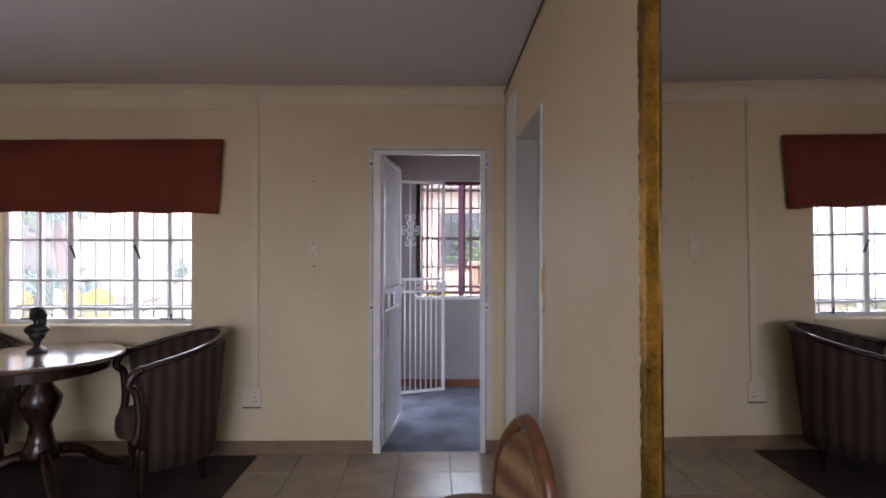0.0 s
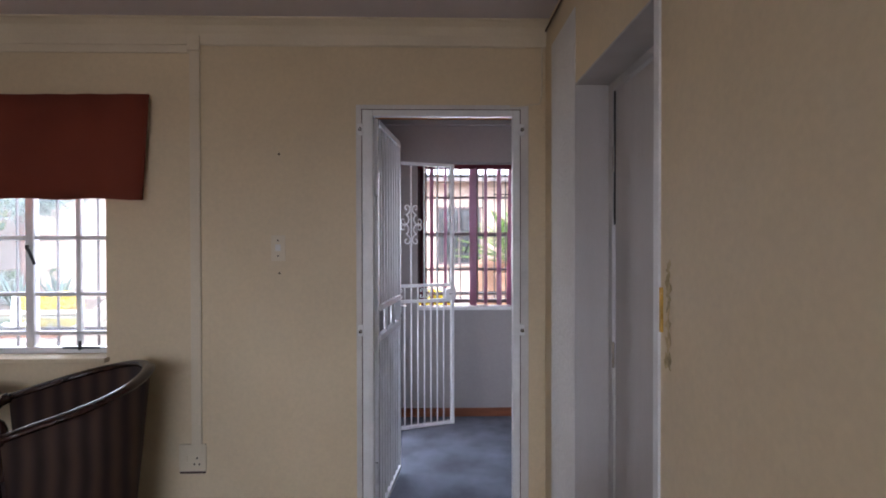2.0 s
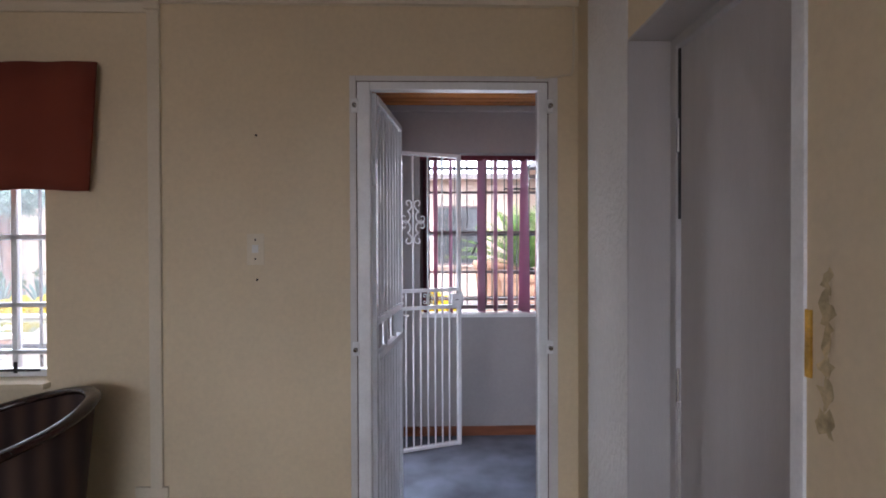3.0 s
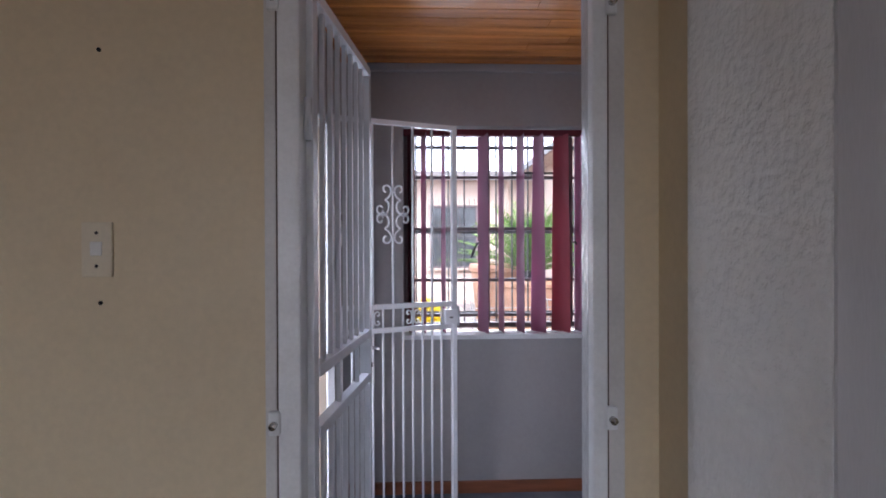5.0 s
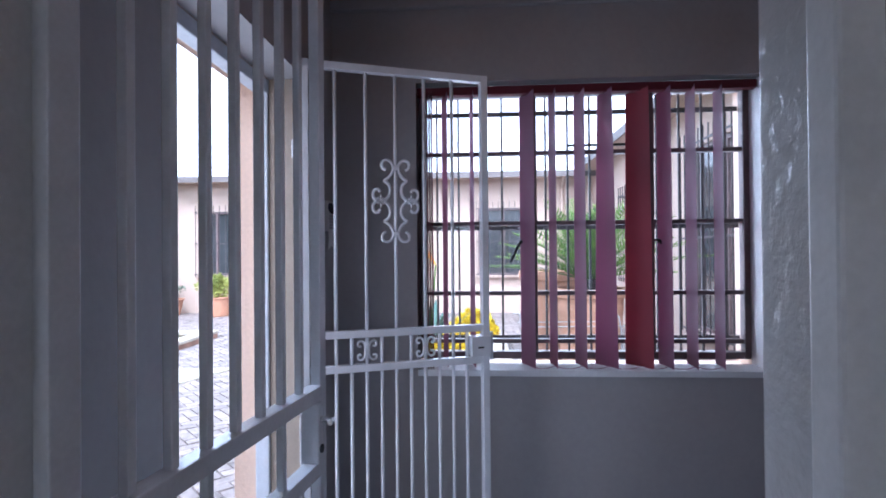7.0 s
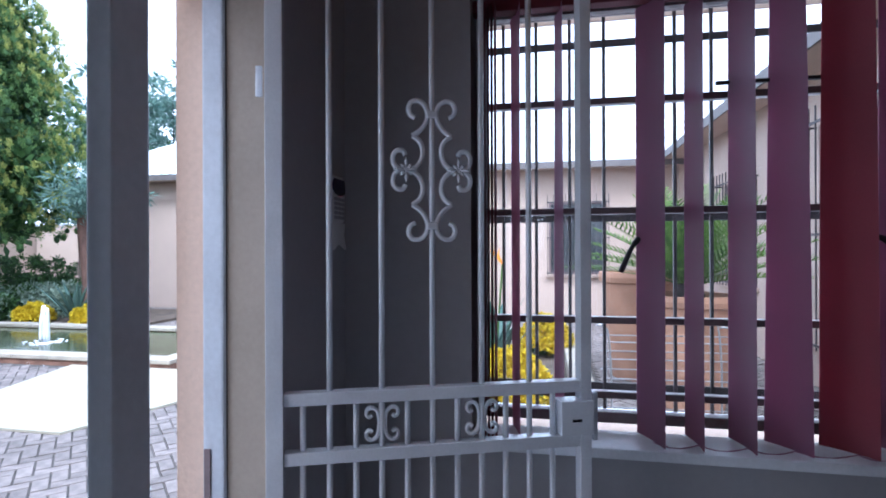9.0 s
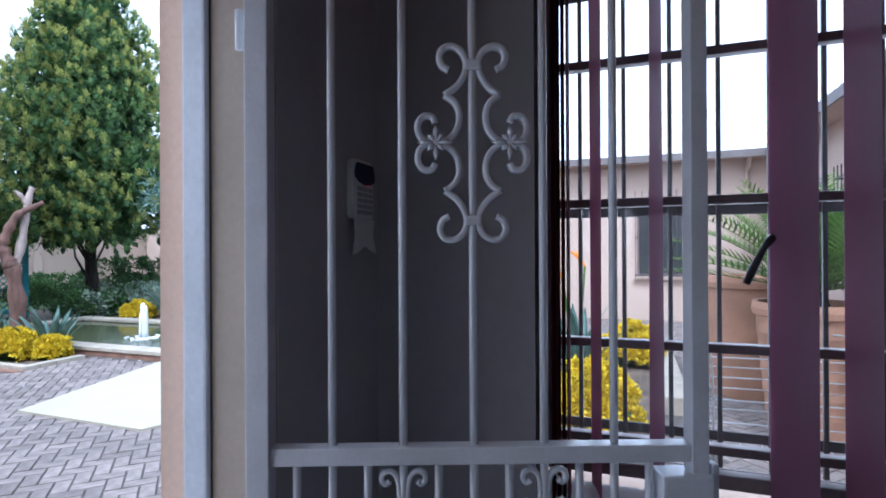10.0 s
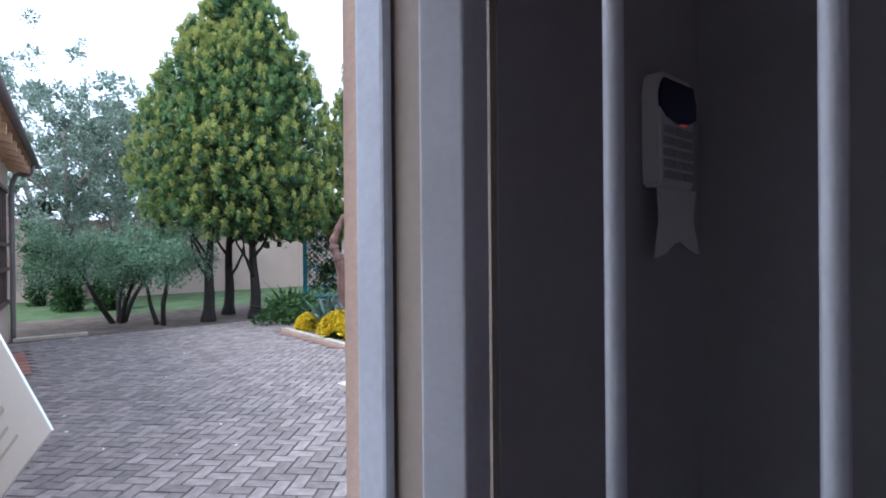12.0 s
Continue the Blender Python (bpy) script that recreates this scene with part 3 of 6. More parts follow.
def casement(name, label, x0, x1, z0, z1, y, mullions, transoms, mat, bars, bar_y, bar_mat, low=None, side=1):
    """A steel casement with glazing bars, panes and burglar bars outside. side: the way out."""
    w = thing(name, (0, 0, 0), label, "window", kind="structure")
    f = 0.03
    t = 0.022
    for a, b, c, d in ((x0, x0 + f, z0, z1), (x1 - f, x1, z0, z1)):
        part("frame_side", box(a, b, y - t, y + t, c, d, 0.004), mat, w)
    for c, d in ((z0, z0 + f), (z1 - f, z1)):
        part("frame_rail", box(x0 + f + 0.0005, x1 - f - 0.0005, y - t, y + t, c, d, 0.004), mat, w)
    for m in mullions:
        part("mullion", box(m - 0.019, m + 0.019, y - t, y + t, z0 + f + 0.0005, z1 - f - 0.0005, 0.004), mat, w)
    xs = [x0 + f] + [q for m in mullions for q in (m - 0.019, m + 0.019)] + [x1 - f]
    for p, q in zip(xs[::2], xs[1::2]):
        for z in transoms:
            part("glazing_bar", box(p + 0.0005, q - 0.0005, y - 0.014, y + 0.014, z - 0.0095, z + 0.0095, 0.003), mat, w)
        zs = [z0 + f] + list(transoms) + [z1 - f]
        for lo, hi in zip(zs, zs[1:]):
            pane = part("pane", box(p - 0.004, q + 0.004, y - 0.002, y + 0.002, lo + 0.004, hi - 0.004), GLASS if y < 5 else CLEARGLASS, w)
            pane.visible_shadow = False
    guard = thing(name.replace("window", "burglar_guard"), (0, 0, 0), "dark steel burglar bars across the window opening", "burglar bars")
    bw = 0.005
    for x in bars:
        part("bar", box(x - bw, x + bw, bar_y - bw, bar_y + bw, z0 + 0.0, z1 - 0.0, 0.002), bar_mat, guard)
    zs = (low or []) + []
    for z in zs:
        part("cross_bar", box(x0, x1, bar_y + 0.007, bar_y + 0.012, z - 0.011, z + 0.011, 0.001), bar_mat, guard)
    return w


win1 = casement("window_1", "white steel casement window over a deep sill", WIN[0], WIN[1], WIN[2], WIN[3], 4.17, (-2.735, -2.286), (0.985, 1.18, 1.462, 1.74), WHITE,
                [WIN[0] + 0.055 + 0.1025 * k for k in range(13)], 4.245, BARBLACK, [0.99, 1.46])
for x in (-2.50, -2.052, -2.95):
    if x != -2.50:
        part("upright_glazing_bar", box(x - 0.011, x + 0.011, 4.156, 4.184, 0.92, 1.97, 0.003), WHITE, win1)
for x in (-2.73, -2.29):
    hd = part("window_handle", tube(smooth_line([(x, 4.145, 1.42), (x + 0.012, 4.12, 1.415), (x + 0.03, 4.115, 1.39), (x + 0.055, 4.115, 1.33)]), [0.008] * 10 + [0.007] * 3, 8), BRONZE, win1, "dark bronze window catch", smooth=True)
for x in (-2.03, -2.98):
    part("stay_peg", tube([(x, 4.13, 0.905), (x, 4.13, 0.95)], 0.007), BRONZE, win1)
    part("stay_bar", box(x - 0.08, x + 0.1, 4.122, 4.132, 0.912, 0.922, 0.002), BRONZE, win1)
part("window_sill", box(WIN[0] - 0.02, WIN[1] + 0.015, 4.03, 4.149, 0.858, 0.8845, 0.006), CREAM, win1, "cream painted inner sill")

win2 = casement("window_2", "brown steel casement window of the porch", PWIN[0], PWIN[1], PWIN[2] + 0.035, PWIN[3], 5.995, (0.094, 0.594), (1.0, 1.209, 1.515, 1.822), STEELBROWN,
                [-0.329 + 0.0985 * k for k in range(14)], 6.075, BARBLACK, [1.0, 1.5, 2.02])
part("window_sill", box(PWIN[0] + 0.002, PWIN[1] - 0.002, 5.83, 5.972, 0.880, 0.9065, 0.004), WHITE, win2, "white painted inner sill")
part("reveal", box(PWIN[1] - 0.006, PWIN[1] - 0.0005, 5.845, 5.972, 0.907, 2.098), WHITE, win2)
for x, w in ((0.045, -1), (0.615, 1)):
    part("window_handle", tube(smooth_line([(x, 5.972, 1.435), (x + 0.006 * w, 5.945, 1.432), (x + 0.022 * w, 5.94, 1.41), (x + 0.05 * w, 5.942, 1.345)]), [0.008] * 7 + [0.006, 0.006, 0.007, 0.008, 0.008, 0.007], 8), BRONZE, win2, "dark bronze window catch", smooth=True)
part("stay_bar", box(0.24, 0.56, 5.955, 5.967, 1.842, 1.852, 0.002), BRONZE, win2)
# plain frame for the assumed window that holds the added lamp
win3 = thing("added_back_window", (0, 0, 0), "assumed unseen window added behind the walker to light the room", "window", kind="structure")
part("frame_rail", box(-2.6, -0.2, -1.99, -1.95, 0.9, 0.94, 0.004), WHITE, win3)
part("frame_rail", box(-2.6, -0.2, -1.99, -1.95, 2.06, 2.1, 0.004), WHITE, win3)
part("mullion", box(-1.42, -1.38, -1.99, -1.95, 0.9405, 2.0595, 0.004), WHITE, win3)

# ---- gates ----


def square_bar(p, q, w, d, turn, bevel=0.002):
    """An upright or level bar in the plane of a gate: p and q in (along, height), w in the plane, d through it."""
    x0, x1 = min(p[0], q[0]), max(p[0], q[0])
    z0, z1 = min(p[1], q[1]), max(p[1], q[1])
    if x1 - x0 < 1e-6:
        x0, x1 = x0 - w / 2, x1 + w / 2
    else:
        z0, z1 = z0 - w / 2, z1 + w / 2
    return box(x0, x1, -d / 2, d / 2, z0, z1, bevel)


g1 = thing("security_gate", (-0.565, 4.150, 0.0), "white steel security gate standing open into the porch", "gate", turn=math.degrees(math.atan2(4.760 - 4.150, -0.49 + 0.565)))
L1 = 0.632
part("stile", square_bar((0.0, 0.03), (0.0, 2.055), 0.036, 0.024, 0), GATEWHITE, g1)
free = part("stile", square_bar((L1 - 0.018, 0.03), (L1 - 0.018, 2.055), 0.030, 0.022, 0), GATEWHITE, g1)
for z, h in ((2.04, 0.03), (1.10, 0.03), (0.945, 0.03), (0.045, 0.03)):
    part("rail", square_bar((0.0185, z), (L1 - 0.0365, z), h, 0.03, 0), GATEWHITE, g1)
for k in range(1, 8):
    x = 0.018 + (L1 - 0.054) * k / 8
    part("bar", square_bar((x, 1.1155), (x, 2.0245), 0.014, 0.014, 0), GATEWHITE, g1)
    part("bar", square_bar((x, 0.0605), (x, 0.9295), 0.014, 0.014, 0), GATEWHITE, g1)
    if k in (3, 6):
        part("bar", square_bar((x, 0.9605), (x, 1.0845), 0.014, 0.014, 0), GATEWHITE, g1)
lockb = part("lock_box", box(L1 - 0.062, L1 - 0.0365, -0.02, 0.02, 0.9605, 1.0845, 0.003), GATEWHITE, g1)
part("lock_lever", tube([(L1 - 0.05, -0.02, 1.05), (L1 - 0.05, -0.045, 1.05), (L1 - 0.075, -0.05, 1.052)], 0.006), CHROME, lockb, "steel lever")
part("keyhole", tube([(L1 - 0.05, -0.0225, 0.99), (L1 - 0.05, -0.018, 0.99)], 0.009, 12), PLASTICDARK, lockb)
for z in (0.28, 1.72):
    part("hinge", tube([(-0.03, 0.0, z - 0.05), (-0.03, 0.0, z + 0.05)], 0.013, 12), GATEWHITE, g1, smooth=True)

g2 = thing("scroll_gate", (-0.775, 5.425, 0.0), "white wrought iron gate with scrolls, open against the porch wall", "gate", turn=math.degrees(math.atan2(5.675 - 5.425, -0.112 + 0.775)))
L2 = 0.710
part("stile", square_bar((0.033, 0.0), (0.033, 2.058), 0.034, 0.040, 0), GATEWHITE, g2)
part("stile", square_bar((L2 - 0.013, 0.0), (L2 - 0.013, 2.058), 0.026, 0.03, 0), GATEWHITE, g2)
for z, h in ((2.045, 0.026), (1.105, 0.026), (0.985, 0.026), (0.015, 0.026)):
    part("rail", square_bar((0.0505, z), (L2 - 0.0265, z), h, 0.028, 0), GATEWHITE, g2)
inner = 12 * 0.0537
for k in range(1, 12):
    x = 0.0332 + inner * k / 12
    part("bar", tube([(x, 0, 0.0285), (x, 0, 0.9715)], 0.0065, 8), GATEWHITE, g2, smooth=True)
    part("bar", tube([(x, 0, 0.9985), (x, 0, 1.0915)], 0.0065, 8), GATEWHITE, g2, smooth=True)
    if k % 2 == 0:
        part("bar", tube([(x, 0, 1.1185), (x, 0, 2.0315)], 0.0065, 8), GATEWHITE, g2, smooth=True)


def flat_scroll(lines, half_w, half_d, bm=None):
    """Scrolls of flat iron: each line is drawn in the plane (along, height)."""
    bm = bm or bmesh.new()
    for line in lines:
        pts = smooth_line([(x, 0, z) for x, z in line], 4)
        n = len(pts)
        rows = []
        for i, p in enumerate(pts):
            d = (pts[min(i + 1, n - 1)] - pts[max(i - 1, 0)]).normalized()
            s = Vector((-d.z, 0, d.x)) * half_w
            k = Vector((0, half_d, 0))
            rows.append([bm.verts.new(v) for v in (p + s - k * 0.55, p + s * 0.5 - k, p - s * 0.5 - k, p - s - k * 0.55, p - s + k, p + s + k)])
        for a, b in zip(rows, rows[1:]):
            for j in range(6):
                bm.faces.new((a[j], a[(j + 1) % 6], b[(j + 1) % 6], b[j]))
        bm.faces.new(rows[0][::-1])
        bm.faces.new(rows[-1])
    bmesh.ops.recalc_face_normals(bm, faces=bm.faces)
    return bm


C1 = [(-36, 112), (-46, 118), (-50, 132), (-43, 145), (-28, 147), (-15, 138), (-9, 122), (-12, 104), (-24, 86), (-42, 73)]
C2 = [(-42, 73), (-27, 62), (-20, 44), (-23, 22), (-36, 6), (-54, 0)]
C3 = [(-54, 0), (-70, 2), (-81, 12), (-83, 28), (-75, 40), (-62, 40), (-57, 31)]
xb, zb = 0.0332 + inner * 6 / 12, 1.577
for sx in (1, -1):
    for sz in (1, -1):
        for line in (C1, C2, C3):
            part("scroll", flat_scroll([[(xb + sx * x / 1000, zb + sz * z / 1000) for x, z in line]], 0.005, 0.006), GATEWHITE, g2, smooth=True)
    ros = part("rosette", box(xb + sx * 0.056 - 0.005, xb + sx * 0.056 + 0.005, -0.0085, 0.003, zb - 0.005, zb + 0.005, 0.002), GATEWHITE, g2, "small cast leaf rosette")
    for k in range(8):
        a = math.pi * k / 4
        ln = 0.017 if k % 2 == 0 else 0.011
        part("petal", tube([(xb + sx * 0.056 + 0.003 * math.cos(a), -0.006, zb + 0.003 * math.sin(a)), (xb + sx * 0.056 + ln * math.cos(a), -0.011, zb + ln * math.sin(a)), (xb + sx * 0.056 + 1.6 * ln * math.cos(a), -0.005, zb + 1.6 * ln * math.sin(a))], [0.002, 0.004, 0.0005], 6), GATEWHITE, ros, smooth=True)
    part("collar", box(xb - 0.012, xb + 0.012, -0.009, 0.009, zb + sx * 0.118 - 0.008, zb + sx * 0.118 + 0.008, 0.003), GATEWHITE, g2)
S1 = [(-6, 0), (-7, 14), (-11, 27), (-21, 34), (-31, 30), (-33, 20), (-27, 14), (-21, 18)]
for k in (4, 8):
    xs = 0.0332 + inner * k / 12
    for sx in (1, -1):
        part("scroll", flat_scroll([[(xs + sx * x / 1000, 1.045 + sz * z / 1000) for x, z in S1] for sz in (1, -1)], 0.004, 0.005), GATEWHITE, g2, smooth=True)
lk = part("lock_box", box(L2 - 0.075, L2 + 0.001, -0.026, 0.02, 1.0, 1.075, 0.003), GATEWHITE, g2)
part("keyhole", box(L2 - 0.05, L2 - 0.028, -0.0275, -0.0255, 1.03, 1.036, 0.0004), PLASTICDARK, lk)
part("lock_flange", box(L2 + 0.0015, L2 + 0.012, -0.02, 0.02, 0.985, 1.09, 0.002), FRAMEGREY, lk)
for z in (0.3, 1.75):
    part("hinge", tube([(0.002, 0.004, z - 0.03), (0.002, 0.004, z + 0.03)], 0.007, 12), GATEWHITE, g2, smooth=True)

# ---- porch things ----
kp = thing("alarm_keypad", (-0.7545, 5.752, 1.41), "white alarm keypad with its flap hanging open on the porch wall", "keypad", turn=90)
kp.scale = (1.38, 0.62, 1.03)
kb_bm = bmesh.new()
prof = [(-0.045, 0.068), (0.045, 0.068), (0.047, 0.10), (0.047, 0.165), (0.040, 0.184), (-0.040, 0.184), (-0.047, 0.165), (-0.047, 0.10)]
prof = [(x * 0.64, z) for x, z in prof]
fr = [kb_bm.verts.new((x, -0.032, z)) for x, z in prof]
bk = [kb_bm.verts.new((x * 1.02, 0.0, z)) for x, z in prof]
kb_bm.faces.new(fr)
kb_bm.faces.new(bk[::-1])
for k in range(8):
    kb_bm.faces.new((fr[k], bk[k], bk[(k + 1) % 8], fr[(k + 1) % 8]))
bmesh.ops.recalc_face_normals(kb_bm, faces=kb_bm.faces)
bmesh.ops.bevel(kb_bm, geom=list(kb_bm.edges), offset=0.003, segments=2, affect="EDGES")
body = part("body", kb_bm, PLASTIC, kp)


def visor():
    bm = bmesh.new()
    pr = [(-0.024, 0.177), (0.024, 0.177), (0.030, 0.160), (0.029, 0.144), (0.018, 0.137), (0.0, 0.134), (-0.018, 0.139), (-0.028, 0.148), (-0.029, 0.160)]
    f = [bm.verts.new((x, -0.036, z)) for x, z in pr]
    k_ = [bm.verts.new((x, -0.030, z)) for x, z in pr]
    bm.faces.new(f)
    bm.faces.new(k_[::-1])
    for q in range(len(pr)):
        bm.faces.new((f[q], k_[q], k_[(q + 1) % len(pr)], f[(q + 1) % len(pr)]))
    bmesh.ops.recalc_face_normals(bm, faces=bm.faces)
    return bm


part("display", visor(), LCD, body, "dark blue display visor")
for r in range(5):
    for c in range(3):
        x, z = (c - 1) * 0.0165, 0.080 + r * 0.0115
        part("key", box(x - 0.007, x + 0.007, -0.0355, -0.0322, z - 0.0042, z + 0.0042, 0.001), BUTTON, body)
part("indicator", box(0.004, 0.014, -0.0342, -0.0325, 0.1335, 0.137, 0.0005), REDLED, body, "red indicator light")
fl = bmesh.new()
fp = [(-0.036, 0.066), (0.036, 0.066), (0.030, 0.035), (0.044, -0.002), (0.024, 0.004), (0.008, 0.012), (-0.006, 0.010), (-0.022, 0.0), (-0.040, -0.004), (-0.032, 0.035)]
a = [fl.verts.new((x * 0.86 - 0.003, -0.036 + 0.09 * (0.066 - z) * 0.2, z)) for x, z in fp]
b = [fl.verts.new((x * 0.86 - 0.003, -0.032 + 0.09 * (0.066 - z) * 0.2, z)) for x, z in fp]
fl.faces.new(a)
fl.faces.new(b[::-1])
for k in range(len(fp)):
    fl.faces.new((a[k], b[k], b[(k + 1) % len(fp)], a[(k + 1) % len(fp)]))
bmesh.ops.recalc_face_normals(fl, faces=fl.faces)
part("flap", fl, PLASTIC, body)

vb = thing("vertical_blind", (0, 0, 0), "burgundy vertical fabric blind with turned slats before the window", "blind")
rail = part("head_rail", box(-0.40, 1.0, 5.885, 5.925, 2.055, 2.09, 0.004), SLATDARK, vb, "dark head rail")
# each slat: place along the rail, turn at its top, turn at its foot
SLATS = [(-0.285, 76, 78), (-0.17, 83, 80), (0.062, 67, 68), (0.168, 85, 84), (0.281, 81, 79), (0.386, 76, 58), (0.520, 62, 46), (0.628, 84, 82), (0.735, 95, 92), (0.846, 99, 97)]
rng = random.Random(3)


def slat(x, a, foot, y=5.90, mat=SLATRED, z0=0.909):
    bm = bmesh.new()
    cols = []
    for k in range(7):
        u = (k / 6 - 0.5) * 0.127
        bow = 0.006 * (1 - (2 * k / 6 - 1) ** 2)
        cols.append([(u, bow, z) for z in (z0, z0 + 0.04, 1.3, 1.7, 2.03, 2.06)])
    va = [[bm.verts.new(p) for p in c] for c in cols]
    vb_ = [[bm.verts.new((p[0], p[1] + 0.0012, p[2])) for p in c] for c in cols]
    for g in range(6):
        for h in range(5):
            bm.faces.new((va[g][h], va[g + 1][h], va[g + 1][h + 1], va[g][h + 1]))
            bm.faces.new((vb_[g][h], vb_[g][h + 1], vb_[g + 1][h + 1], vb_[g + 1][h]))
    for v in bm.verts:
        s = (2.06 - v.co.z) / 1.1
        q = Matrix.Rotation(radians(-a - (foot - a) * s), 3, "Z") @ Vector((v.co.x, v.co.y, 0))
        v.co.x, v.co.y = x + q.x, y + q.y
    bmesh.ops.recalc_face_normals(bm, faces=bm.faces)
    return part("slat", bm, mat, vb, smooth=True)


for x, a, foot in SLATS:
    slat(x, a, foot, mat=SLATBACKLIT if foot < 50 else SLATRED)
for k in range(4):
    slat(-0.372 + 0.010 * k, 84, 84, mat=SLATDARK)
xs = sorted(s[0] for s in SLATS)
for p, q in zip(xs[2:], xs[3:]):
    pts = [(p + (q - p) * t, 5.862, 0.918 - 0.012 * math.sin(math.pi * t)) for t in (0, 0.2, 0.4, 0.6, 0.8, 1)]
    part("bead_chain", tube(pts, 0.0016, 5), SLATRED, vb)

# ---- dining room things ----
val = bmesh.new()
rng = random.Random(5)
N = 34
top_f, bot_f = [], []
for k in range(N + 1):
    x = -3.42 + (3.42 - 1.645) * k / N
    yy = 4.022 + 0.004 * math.sin(k * 1.7) + rng.uniform(-.002, .002)
    top_f.append((x + 0.012 * k / N, yy, 2.128 + 0.014 * k / N))
    bot_f.append((x - 0.022 * (k / N) ** 8, yy - 0.004, 1.648 + 0.004 * math.sin(k * 0.9) - 0.006 * (k / N)))
for off in (0.0, 0.014):
    rows = [[val.verts.new((p[0] + (q[0] - p[0]) * s, p[1] + (q[1] - p[1]) * s + off, p[2] + (q[2] - p[2]) * s)) for p, q in zip(top_f, bot_f)] for s in (0, .25, .5, .75, 1)]
    for a, b in zip(rows, rows[1:]):
        for k in range(N):
            val.faces.new((a[k], a[k + 1], b[k + 1], b[k]))
    if off == 0:
        first = rows
for a, b in ((first[0], rows[0]), (first[-1], rows[-1])):
    for k in range(N):
        val.faces.new((a[k], a[k + 1], b[k + 1], b[k]))
for k in (0, N):
    for h in range(4):
        val.faces.new((first[h][k], first[h + 1][k], rows[h + 1][k], rows[h][k]))
bmesh.ops.recalc_face_normals(val, faces=val.faces)
vt = thing("window_valance", (0, 0, 0), "rust-red fabric pelmet hanging over the window", "pelmet")
part("fabric", val, VALANCE, vt, smooth=True)
part("board", box(-3.40, -1.66, 4.038, 4.0745, 2.09, 2.12, 0.003), BROWNSHUTTER, vt)

trunk = thing("cable_trunking", (-1.43, WALL_Y, 0), "cream painted cable trunking running up the wall", "trunking", kind="structure")
part("channel", box(-0.024, 0.024, -0.016, -0.0003, 0.45, 2.39, 0.003), CORNICE, trunk)
part("channel", box(-2.8, -0.025, -0.012, -0.0003, 2.352, 2.391, 0.003), CORNICE, trunk)
part("elbow", box(-0.03, 0.03, -0.03, -0.0165, 2.36, 2.43, 0.003), CORNICE, trunk)
cable = thing("wall_cable", (0, 0, 0), "thin cream cable stapled down the corner to the door frame", "cable", kind="structure")
part("wire", tube(smooth_line([(0.255, WALL_Y - 0.006, 2.40), (0.256, WALL_Y - 0.006, 2.25), (0.25, WALL_Y - 0.006, 2.13), (0.22, WALL_Y - 0.006, 2.112), (0.10, WALL_Y - 0.006, 2.100)], 5), 0.0045, 6), CORNICE, cable, smooth=True)
part("wire", tube([(0.268, 4.05, 2.46), (0.267, 2.5, 2.485), (0.268, 0.5, 2.485)], 0.005, 6), BROWNSHUTTER, cable)
part("wire", tube([(RIGHT_X - 0.1, WALL_Y - 0.004, 2.389), (-1.38, WALL_Y - 0.004, 2.391)], 0.003, 6), CORNICE, cable)

sock = thing("wall_socket", (-1.452, WALL_Y, 0.388), "cream wall socket plate with a switch, above the skirting", "socket")
pl = part("plate", box(-0.065, 0.065, -0.012, -0.0003, -0.066, 0.068, 0.004), CORNICE, sock)
for x, z in ((0.022, 0.0), (0.010, -0.03), (0.034, -0.03)):
    part("pin_hole", tube([(x, -0.0128, z), (x, -0.0118, z)], 0.0045, 10), PLASTICDARK, pl)
part("rocker", box(-0.036, -0.022, -0.016, -0.0122, -0.02, 0.01, 0.002), CORNICE, pl)
part("bottom_box", box(-0.062, 0.062, -0.012, -0.0005, -0.076, -0.0665, 0.003), BROWNSHUTTER, sock)
sw = thing("light_switch", (-1.034, WALL_Y, 1.408), "cream light switch plate on the wall", "switch")
pl = part("plate", box(-0.034, 0.034, -0.009, -0.0003, -0.063, 0.063, 0.003), CORNICE, sw)
part("rocker", box(-0.013, 0.013, -0.013, -0.0092, -0.014, 0.018, 0.002), PLASTIC, pl)
for z in (0.038, -0.038):
    part("screw", tube([(0, -0.0098, z), (0, -0.0088, z)], 0.004, 10), BRONZE, pl)
for z in (1.866, 1.285):
    hole = tagged(link_bm("wall_plug", tube([(-1.03, WALL_Y - 0.003, z), (-1.03, WALL_Y + 0.02, z)], 0.005, 10), PLASTICDARK), "dark screw plug left in the wall", "wall plug", kind="structure")

# round pedestal table
TX, TY = -2.52, 3.58
tb = thing("round_table", (TX, TY, 0.008), "round dark polished wooden pedestal table by the window", "table")
part("tabletop", lathe([(0, 0.735), (0.385, 0.735), (0.41, 0.74), (0.425, 0.75), (0.43, 0.758), (0.424, 0.768), (0.412, 0.771), (0.0, 0.772)], 72), TABLETOP, tb, smooth=False)
part("apron", lathe([(0.33, 0.68), (0.35, 0.675), (0.355, 0.7345), (0.0, 0.7345)], 60), DARKWOOD, tb)
part("pedestal", lathe([(0, 0.16), (0.09, 0.16), (0.11, 0.2), (0.07, 0.26), (0.055, 0.36), (0.10, 0.46), (0.11, 0.52), (0.06, 0.6), (0.12, 0.674), (0, 0.674)], 32), DARKWOOD, tb, smooth=True)
